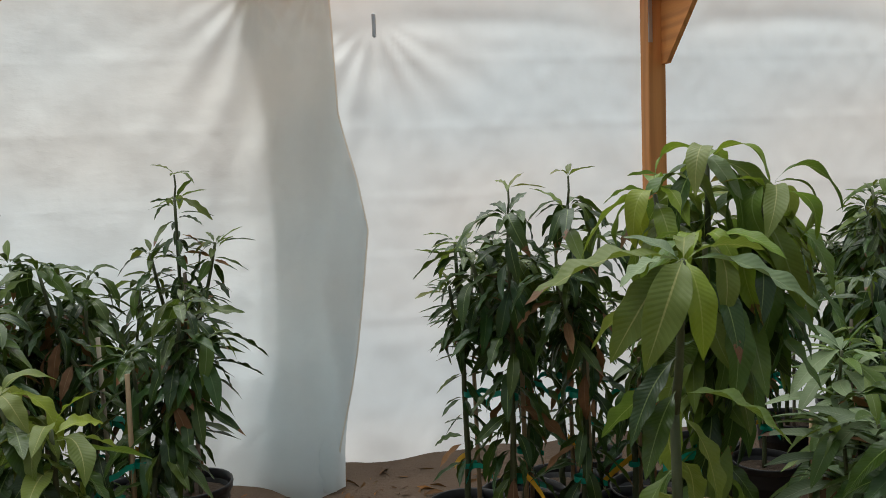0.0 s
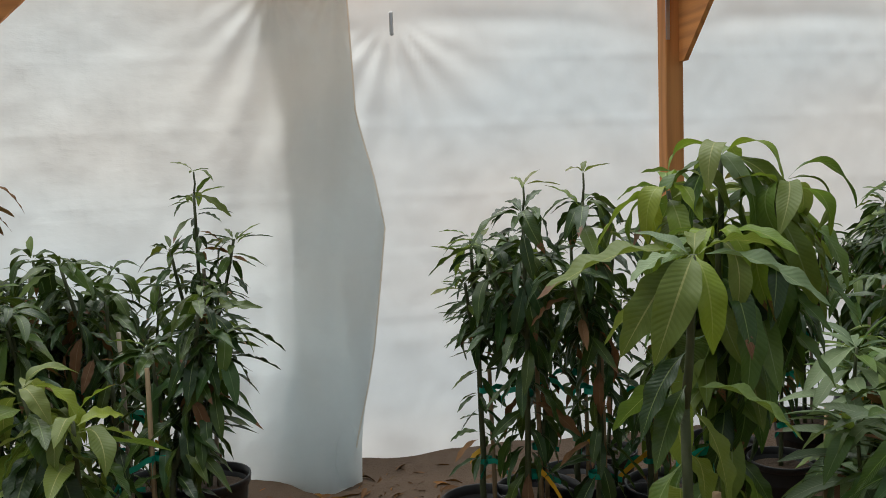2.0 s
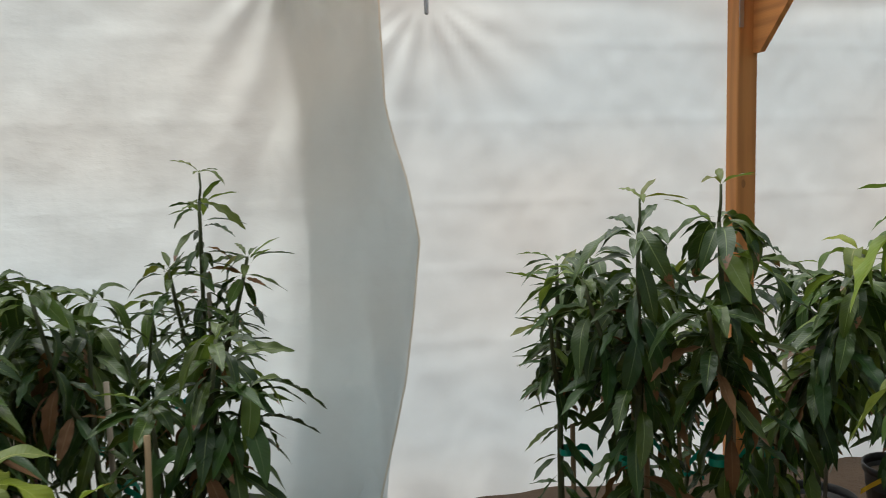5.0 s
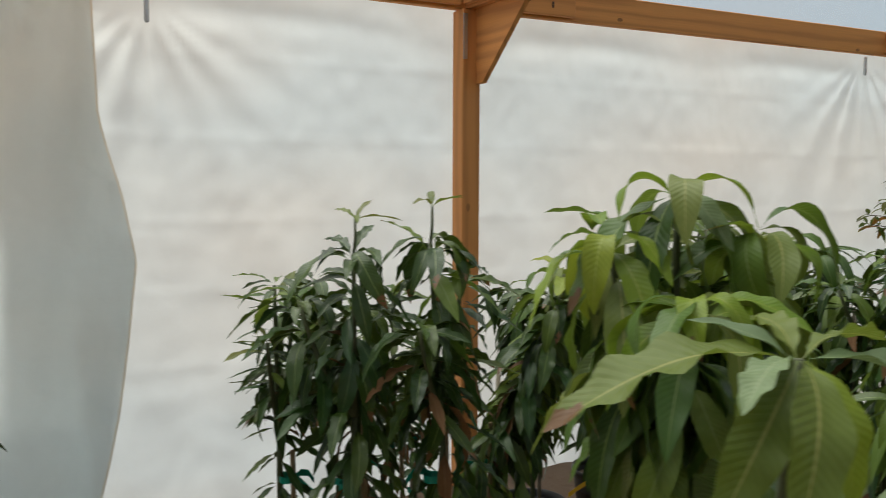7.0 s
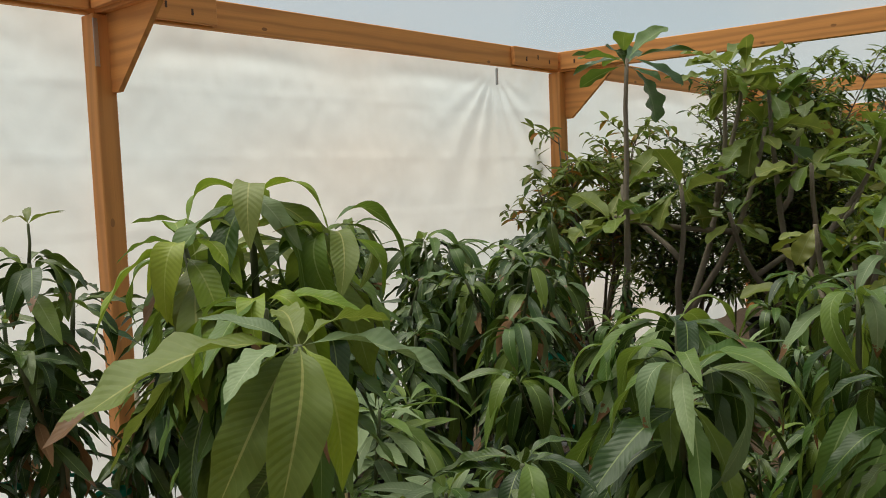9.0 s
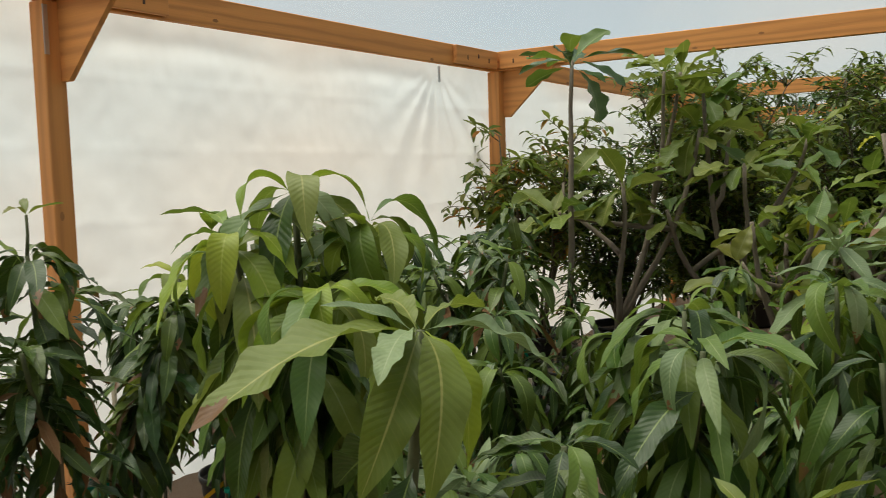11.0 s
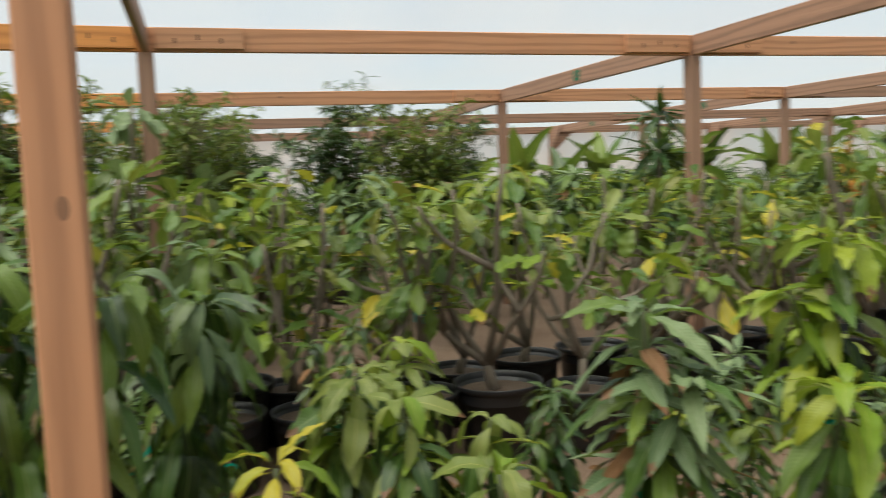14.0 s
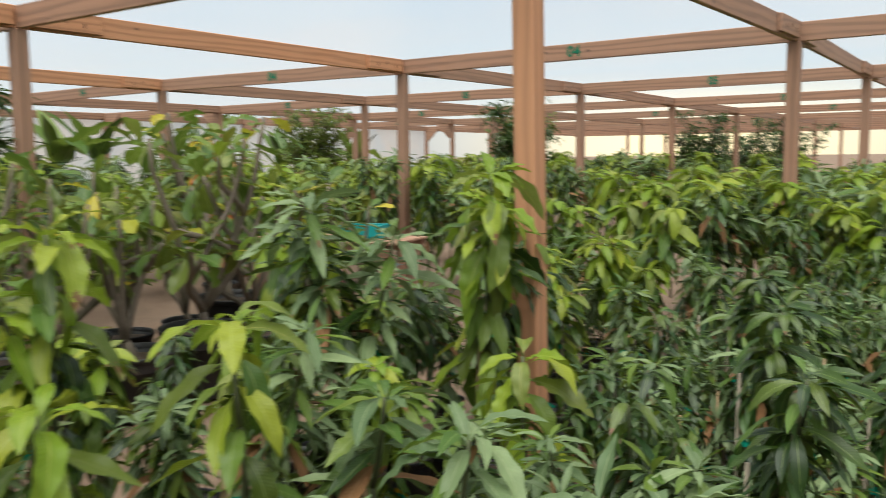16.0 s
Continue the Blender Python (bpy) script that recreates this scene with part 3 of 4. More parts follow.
def leaf_family(ratio, kind, near):
    """Six degrees of droop, in two shapes each."""
    segs, cols = (22, 4) if near else (7, 2)
    return [leaf_arrays(ratio * (0.88 + 0.05 * i), droop, 0.34 - 0.03 * i, (0.13 if near else 0.06) + 0.04 * (i % 3), segs, cols, kind, 70 + i + 31 * turn)
            for turn in (0, 1) for i, droop in enumerate((0.2, 0.5, 0.85, 1.25, 1.7, 2.3))]


FAMILY = {(k, n): leaf_family(r, s, n) for k, r, s in (("mango", 0.23, "lance"), ("wide", 0.29, "lance"), ("slim", 0.19, "lance"), ("obovate", 0.42, "obovate"),
                                                      ("strap", 0.13, "strap"), ("banana", 0.30, "strap"), ("small", 0.32, "lance")) for n in (True, False)}
leaf_meshes = {}


def leaf_mesh(family, n, mat):
    key = (family, n, mat.name)
    if key not in leaf_meshes:
        v, f, uv = FAMILY[family, True][n]
        leaf_meshes[key] = mesh_of("leaf", v, f, [mat], uv)
    return leaf_meshes[key]


def leaf_pose(origin, azimuth, elevation, length, roll=0.0):
    ce = math.cos(elevation)
    x = Vector((ce * math.cos(azimuth), ce * math.sin(azimuth), math.sin(elevation)))
    up = Vector((0, 0, 1)) if abs(x.z) < 0.98 else Vector((-math.cos(azimuth), -math.sin(azimuth), 0))
    z = (up - x * up.dot(x)).normalized()
    y = z.cross(x)
    m = Matrix((x, y, z)).transposed().to_4x4()
    m = m @ Matrix.Rotation(roll, 4, "X") @ Matrix.Scale(length, 4)
    m.translation = origin
    return m


def crown_mesh(name, leaves, near=False):
    """All the leaves of a crown as one mesh, each an island."""
    mats, verts, faces, uvs, slots, base = [], [], [], [], [], 0
    for family, n, m, mat in leaves:
        if mat not in mats:
            mats.append(mat)
        v, f, uv = FAMILY[family, near][n]
        a = np.array(m)
        verts.append(v @ a[:3, :3].T + a[:3, 3])
        faces += [tuple(i + base for i in q) for q in f]
        slots += [mats.index(mat)] * len(f)
        uvs.append(uv)
        base += len(v)
    return mesh_of(name, np.concatenate(verts), faces, mats, np.concatenate(uvs), slots)


STYLES = {
    # upper leaves, lower leaves, leaf family, leaf length, how far the leaves hang, leaves in the top whorl
    "dark": ((MATURE,) * 7 + (BROAD,), (MATURE,) * 11 + (DEEP,) * 4 + (DRY,), "mango", 0.18, 0.3, 11),
    "droop": ((MATURE, BROAD, BROAD, DUSTY), (MATURE,) * 6 + (BROAD,) * 5 + (DEEP,) * 2, "slim", 0.27, 0.55, 12),
    "flush": ((YOUNG, YOUNG, YOUNG, LIME), (MATURE, YOUNG, BROAD, MATURE), "wide", 0.20, 0.25, 7),
    "broad": ((YOUNG, BROAD, LIME), (BROAD, BROAD, MATURE, MATURE, BROAD, MATURE, YOUNG), "mango", 0.23, 0.6, 9),
    "lime": ((LIME, LIME, LIME, YOUNG), (LIME,) * 8 + (BROAD,) * 7 + (MATURE,) * 4 + (OLIVE,), "wide", 0.235, 0.45, 12),
    "dusty": ((DUSTY, DUSTY, DUSTY, BROAD), (DUSTY,) * 8 + (BROAD,) * 3 + (MATURE,) * 3 + (DRY,), "mango", 0.23, 0.12, 13),
    "slim": ((MATURE, MATURE, OLIVE, BROAD), (MATURE,) * 8 + (DEEP,) * 4 + (DRY,), "mango", 0.13, 0.2, 10),
    "scorched": ((DRY, DRY, MATURE, ORANGE), (DRY, MATURE), "slim", 0.14, 0.3, 7),
    "orange": ((ORANGE, ORANGE, YELLOW), (ORANGE, MATURE, OLIVE), "mango", 0.2, 0.4, 10),
    "yellow": ((YELLOW, YELLOW, LIME), (MATURE, LIME), "mango", 0.18, 0.3, 9),
}


def mango_growth(rng, h, style, dense, tips=None, bare=0.4, tuft=None, rosette=None):
    """Stems as tubes, and leaves, of a staked young mango tree h tall; tips are the ends of its shoots."""
    upper, lower, family, size, hang, whorl = STYLES[style]
    tubes, leaves = [], []

    def put(p, az, el, L, mat, n):
        leaves.append((family, n + 6 * rng.randint(0, 1), leaf_pose(p, az, el, L, rng.uniform(-0.4, 0.4)), mat))

    def node_leaves(p, count, rank):
        """rank 0 is the top of a shoot."""
        start = rng.uniform(0, 6.28)
        for k in range(count):
            az = start + k * 2.399 + rng.uniform(-0.3, 0.3)
            L = size * rng.uniform(0.7, 1.12)
            if rank == 0:
                f = k / max(1, count - 1)
                el = 0.95 - 1.0 * f + rng.uniform(-0.25, 0.25)
                n = rng.choice((3, 4, 5, 5) if hang > 0.52 else (2, 3, 3, 4) if hang > 0.4 else (2, 3, 4, 4) if hang > 0.2 else (1, 1, 2, 3))
                L *= 0.7 + 0.35 * f
                mat = rng.choice(upper)
            else:
                el = rng.uniform(-0.35, 0.5) - 0.06 * min(rank, 5) - 0.5 * hang
                n = rng.choice((2, 3, 3, 4) if hang > 0.52 else (1, 2, 3) if hang > 0.4 else (1, 2, 2, 3) if hang > 0.2 else (0, 1, 1, 2))
                mat = rng.choice(upper if rank == 1 and rng.random() < 0.4 else lower)
            foot = p + Vector((math.cos(az), math.sin(az), 0)) * 0.01 + Vector((0, 0, rng.uniform(-0.03, 0.015)))
            put(foot, az, el, L, mat, n)

    soil_z = 0.2
    lean = Vector((rng.uniform(-0.04, 0.04), rng.uniform(-0.04, 0.04), 0))
    if tips:
        fork = min(t[2] for t in tips) - 0.24
    else:
        fork = h * rng.uniform(0.5, 0.68)
        count = rng.choice((2, 2, 3, 3, 4)) if dense > 0.8 else rng.choice((1, 1, 2))
        tips = []
        for b in range(count):
            az = rng.uniform(0, 6.28) + b * 6.28 / count
            reach = rng.uniform(0.09, 0.22) if count > 1 else 0.04
            tips.append((math.cos(az) * reach, math.sin(az) * reach, (h - 0.055) * (1 if b == 0 else rng.uniform(0.78, 0.98))))
    trunk = [Vector((0, 0, soil_z)) + (lean * (i / 5) + Vector((0, 0, (fork - soil_z) * i / 5))) + Vector((rng.uniform(-1, 1), rng.uniform(-1, 1), 0)) * 0.008 for i in range(6)]
    tubes.append((trunk, [0.012 - 0.0008 * i for i in range(6)]))
    for tip in tips:
        a, e = trunk[-1], Vector(tip)
        shoot = [Vector((a.x + (e.x - a.x) * (i / 4) ** 0.6, a.y + (e.y - a.y) * (i / 4) ** 0.6, a.z + (e.z - a.z) * i / 4)) for i in range(5)]
        tubes.append((shoot, [0.008, 0.007, 0.0065, 0.006, 0.005]))
        count = max(4, int((e.z - fork) / 0.062))
        for k in range(count):
            i = 4 - 4 * k / count
            p = shoot[int(i)].lerp(shoot[min(4, int(i) + 1)], i - int(i))
            if k == 0 and rosette and tip is tips[0]:
                for turn, el, length, n, mat in rosette:
                    az = radians(turn)
                    put(p + Vector((math.cos(az), math.sin(az), 0)) * 0.008, az, el, length, mat, n)
            elif k > 1 or not rosette or tip is not tips[0]:
                node_leaves(p, int((whorl if k == 0 else 5) * dense) + rng.randint(0, 3), k)
        if tuft and tip is tips[0]:
            # a flush of small upright leaves above the crown
            top = e + Vector((0.004, 0, 0.085))
            tubes.append(([e, (e + top) / 2 + Vector((0.004, 0.003, 0)), top], [0.004, 0.0035, 0.003]))
            for k in range(4):
                leaves.append(("mango", 1 + k % 3, leaf_pose(top, k * 2.399 + tip[0] * 40, rng.uniform(0.2, 1.0), rng.uniform(0.075, 0.115)), rng.choice(tuft)))
    k = 0
    z = fork
    while z > max(0.42, h * bare):
        node_leaves(trunk[-1].lerp(trunk[0], (fork - z) / (fork - soil_z)), int(5 * dense), 3 + k)
        z -= 0.07
        k += 1
    return tubes, leaves


pot_meshes = {}


def pot_parts(parent, radius, height):
    key = (radius, height)
    if key not in pot_meshes:
        r, z = radius, height
        shell = lathe_mesh("pot", [(0.001, 0.004), (r * 0.80, 0.004), (r * 0.82, 0.012), (r * 0.97, z - 0.035), (r * 1.03, z - 0.034), (r * 1.06, z - 0.006), (r * 1.05, z),
                                   (r * 1.01, z - 0.002), (r * 0.98, z - 0.03), (r * 0.94, z - 0.10)], BLACKPOT)
        earth = lathe_mesh("potting_soil", [(r * 0.955, z - 0.055), (r * 0.6, z - 0.04), (r * 0.3, z - 0.05), (0.001, z - 0.036)], POTSOIL, 16)
        pot_meshes[key] = shell, earth
    part("pot", pot_meshes[key][0], None, parent, "black plastic nursery pot")
    part("potting_soil", pot_meshes[key][1], None, parent)


def ribbon_mesh(name, points, width, mat):
    verts, faces = [], []
    for i, p in enumerate(points):
        verts += [(p[0], p[1], p[2] - width / 2), (p[0], p[1], p[2] + width / 2)]
    for i in range(len(points) - 1):
        faces.append((2 * i, 2 * i + 2, 2 * i + 3, 2 * i + 1))
    return mesh_of(name, verts, faces, [mat])


def tie_mesh(rng):
    """Plastic tape knotted round stem and stake, with two loose ends."""
    ring = [(0.02 * math.cos(a) + 0.012, 0.026 * math.sin(a), 0) for a in np.linspace(0, 6.283, 11)]
    verts, faces = [], []
    ends = [[(0.034, 0, 0), (0.05, 0.018 * s, 0.006 * s), (0.07, 0.034 * s, -0.012 + 0.01 * s), (0.085, 0.05 * s, -0.03)] for s in (-1, 1)]
    for pts in (ring, *ends):
        b = len(verts)
        for p in pts:
            verts += [(p[0], p[1], p[2] - 0.009), (p[0], p[1], p[2] + 0.009)]
        faces += [(b + 2 * i, b + 2 * i + 2, b + 2 * i + 3, b + 2 * i + 1) for i in range(len(pts) - 1)]
    return mesh_of("tie", verts, faces, [GREENTAPE])


TIE = tie_mesh(random.Random(1))
TAG = ribbon_mesh("name_tag", [(0.02, 0, 0), (0.055, 0.004, -0.018), (0.095, 0.002, -0.045), (0.13, -0.004, -0.075)], 0.022, YELLOWTAG)
LABELS = {
    "dark": "young mango tree with dark drooping leaves in pot", "flush": "young mango tree with broad pale green new leaves",
    "broad": "bushy mango tree with broad hanging green leaves",
    "lime": "young mango tree with drooping lime green leaves", "dusty": "young mango tree with dusty grey-green leaves in pot",
    "droop": "young mango tree with long hanging glossy leaves", "slim": "slender potted tree with narrow dark leaves", "scorched": "potted tree with brown dried curling leaves",
    "orange": "potted tree with orange-red new leaves", "yellow": "small potted mango with yellowing leaves",
}


def mango(x, y, h, style, seed, near=False, dense=1.0, stake=True, tag=False, tie_z=None, stake_h=None, tips=None, bare=0.4, tuft=None, rosette=None):
    """A staked mango tree in a black pot; near ones have every leaf as a piece."""
    rng = random.Random(seed)
    turn = rng.uniform(0, 360)
    if tips:
        turn = 0
        tips = [(a - x, b - y, c) for a, b, c in tips]
    ob = thing("mango_tree", x, y, 0, turn, LABELS[style], "potted tree", "potted trees of the nursery")
    pot_parts(ob, 0.13 if h < 1.2 else 0.15, 0.25 if h < 1.2 else 0.28)
    tubes, leaves = mango_growth(rng, h, style, dense, tips, bare, tuft, rosette)
    part("trunk", tubes_mesh("trunk", tubes, GREENBARK, 8 if near else 5), None, ob)
    if stake:
        top = stake_h or h * rng.uniform(0.55, 0.8)
        cane = part("stake", tubes_mesh("stake", [([(0.035, 0.0, 0.1), (0.036, 0.003, top / 2), (0.03, 0.0, top)], [0.0085, 0.008, 0.007])], rng.choice((CANE, CANE, PALESTAKE)), 7), None, ob, "bamboo stake")
        for z in ([tie_z] if tie_z else [h * 0.35, h * 0.55]):
            t = part("tie", TIE, None, cane, "green plastic tie tape")
            t.location, t.rotation_euler = (0.0, 0, z), (0, 0, rng.uniform(0, 6.28))
        if tag:
            t = part("name_tag", TAG, None, cane, "yellow plastic name tag")
            t.location, t.rotation_euler = (0.01, 0, h * 0.37), (0, 0, rng.uniform(0, 6.28))
    if near == "pieces":
        for family, n, m, mat in leaves:
            leaf = part("leaf", leaf_mesh(family, n, mat), None, ob)
            leaf.matrix_local = m
    else:
        part("crown", crown_mesh("crown", leaves, near), None, ob)
    return ob


def branching(rng, base, tips, family, mats, size, count, thick=0.022):
    """Stems that bow from a base to the branch ends, each with a rosette of leaves."""
    hub = base + Vector((rng.uniform(-0.06, 0.06), rng.uniform(-0.06, 0.06), rng.uniform(0.14, 0.26)))
    tubes, leaves = [([base, (base + hub) / 2 + Vector((0.012, -0.01, 0)), hub], [thick * 1.5, thick * 1.35, thick * 1.2])], []
    last = None
    for k, tip in enumerate(tips):
        tip = Vector(tip)
        a = hub.copy() if k % 2 == 0 or last is None else last[3].copy()
        pts = []
        for i in range(7):
            f = i / 6
            p = a.lerp(tip, f)
            out = (tip - a).cross(Vector((0, 0, 1)))
            p += Vector(((tip.x - a.x) * 0.16, (tip.y - a.y) * 0.16, 0)) * math.sin(math.pi * f) + out * 0.09 * math.sin(5 * f + k) * math.sin(math.pi * f)
            pts.append(p + Vector((rng.uniform(-1, 1), rng.uniform(-1, 1), 0)) * 0.008)
        last = pts if k % 2 == 0 else None
        tubes.append((pts, [thick * (0.8 if k % 2 else 1.0) * (1 - 0.5 * i / 6) for i in range(7)]))
        n = count + rng.randint(-2, 2)
        for q in range(n):
            az, el = q * 2.399 + rng.uniform(-0.2, 0.2), rng.uniform(-0.75, 1.0)
            foot = tip + Vector((math.cos(az) * 0.02, math.sin(az) * 0.02, rng.uniform(-0.06, 0.01)))
            leaves.append((family, rng.choice((0, 0, 1, 1, 2)), leaf_pose(foot, az, el, size * rng.uniform(0.65, 1.1), rng.uniform(-0.3, 0.3)), rng.choice(mats)))
    return tubes, leaves


def plumeria(x, y, h, seed, mats=(BROAD, BROAD, YOUNG, OLIVE), near=False, family="obovate", size=0.19, label="potted frangipani with forked grey branches and broad leaves", tips=(), count=9):
    rng = random.Random(seed)
    ob = thing("dracaena" if family == "strap" else "frangipani_tree", x, y, 0, 0, label, "potted tree", "" if family == "strap" else "frangipani trees in large pots")
    pot_parts(ob, 0.23, 0.38)
    tubes, leaves = branching(rng, Vector((0, 0, 0.3)), tips, family, mats, size, count)
    part("trunk", tubes_mesh("trunk", tubes, GREYBARK, 8), None, ob, "forked grey branches")
    if near:
        for family, n, m, mat in leaves:
            leaf = part("leaf", leaf_mesh(family, n, mat), None, ob)
            leaf.matrix_local = m
    else:
        part("crown", crown_mesh("crown", leaves, True), None, ob)
    return ob


def bush(x, y, h, width, seed, mats, leaf=0.075, count=1400, family="small", label="dense leafy shrub in pot", name="shrub", low=0.35):
    """A multi-stemmed shrub with twigs that end in small rosettes."""
    rng = random.Random(seed)
    ob = thing(name, x, y, 0, rng.uniform(0, 360), label, "shrub", "shrubs of the nursery")
    pot_parts(ob, 0.23, 0.38)
    tubes, leaves = [], []
    stems = 10
    tips = []
    for s in range(stems):
        az, r = s * 6.28 / stems + rng.uniform(-0.3, 0.3), width / 2 * rng.uniform(0.3, 0.75)
        top = Vector((math.cos(az) * r, math.sin(az) * r, h * rng.uniform(0.72, 0.95)))
        base = Vector((math.cos(az) * 0.04, math.sin(az) * 0.04, 0.33))
        pts = [base.lerp(top, i / 5) + Vector((rng.uniform(-1, 1), rng.uniform(-1, 1), 0)) * 0.03 for i in range(6)]
        tubes.append((pts, [0.014, 0.012, 0.010, 0.008, 0.006, 0.004]))
        for k in range(max(4, count // (stems * 12))):
            f = rng.uniform(low, 1.0)
            i = min(4, int(f * 5))
            p = pts[i].lerp(pts[i + 1], f * 5 - i)
            a2 = rng.uniform(0, 6.28)
            q = p + Vector((math.cos(a2), math.sin(a2), rng.uniform(0.1, 1.1))) * rng.uniform(0.10, 0.30)
            q.z = min(q.z, h)
            tubes.append(([p, (p + q) / 2 + Vector((0, 0, 0.01)), q], [0.004, 0.003, 0.002]))
            tips.append((p, q))
    per = max(5, count // len(tips))
    for p, q in tips:
        for k in range(per):
            az = k * 2.399 + rng.uniform(-0.3, 0.3)
            f = 1 - 0.6 * (k / per) ** 1.3
            leaves.append((family, rng.choice((0, 1, 2, 3)), leaf_pose(p.lerp(q, f), az, rng.uniform(-0.4, 0.8), leaf * rng.uniform(0.6, 1.15), rng.uniform(-0.4, 0.4)), rng.choice(mats)))
    part("trunk", tubes_mesh("trunk", tubes, BARK, 5), None, ob)
    part("crown", crown_mesh("crown", leaves), None, ob)
    return ob


def banana(x, y, h, seed):
    rng = random.Random(seed)
    ob = thing("banana_plant", x, y, 0, rng.uniform(0, 360), "banana plant with broad upright green leaves", "banana plant", "banana plants by the far wall")
    part("stem", tubes_mesh("stem", [([(0, 0, 0), (0.01, 0, h * 0.3), (0, 0.01, h * 0.55)], [0.07, 0.06, 0.04])], GREENBARK, 8), None, ob)
    leaves = []
    for k in range(7):
        leaves.append(("banana", rng.choice((1, 2, 2, 3)), leaf_pose(Vector((0, 0, h * (0.45 + 0.02 * k))), k * 2.4, rng.uniform(0.7, 1.3), h * rng.uniform(0.42, 0.58)), rng.choice((BROAD, MATURE, BROAD))))
    for k, (family, n, m, mat) in enumerate(leaves):
        leaf = part("leaf", leaf_mesh(family, n, mat), None, ob)
        leaf.matrix_local = m
    return ob

# ---- plants close to the walk ----
TIPS = (OLIVE, DRY, YOUNG, OLIVE)
BROAD_TOP = [(150, 0.9, 0.16, 5, LIME), (236, 0.8, 0.19, 5, YOUNG), (-30, 0.9, 0.17, 5, LIME), (250, 0.2, 0.14, 4, DUSTY), (165, -0.3, 0.26, 2, BROAD), (-48, -0.15, 0.25, 3, YOUNG),
             (40, 0.8, 0.14, 4, BROAD), (90, 0.4, 0.16, 4, BROAD), (205, -0.35, 0.24, 3, MATURE), (285, -0.4, 0.24, 3, BROAD), (10, -0.1, 0.24, 3, MATURE)]
FLUSH_TOP = [(236, -0.2, 0.20, 3, YOUNG), (152, 0.22, 0.25, 2, YOUNG), (118, 0.6, 0.10, 1, DUSTY), (192, 0.25, 0.12, 2, DUSTY), (-28, 0.15, 0.20, 2, DUSTY), (205, -0.45, 0.19, 2, YOUNG), (8, 0.55, 0.13, 2, YOUNG),
             (168, -0.25, 0.14, 3, LIME), (265, -0.5, 0.16, 3, LIME), (60, 0.7, 0.12, 2, YOUNG)]
LOW_TOP = [(-50, 0.75, 0.17, 1, YOUNG), (60, 0.9, 0.10, 1, YOUNG), (150, 0.3, 0.15, 2, YOUNG), (240, 0.2, 0.14, 2, BROAD), (0, 0.5, 0.13, 2, YOUNG), (-100, 0.1, 0.15, 2, BROAD)]
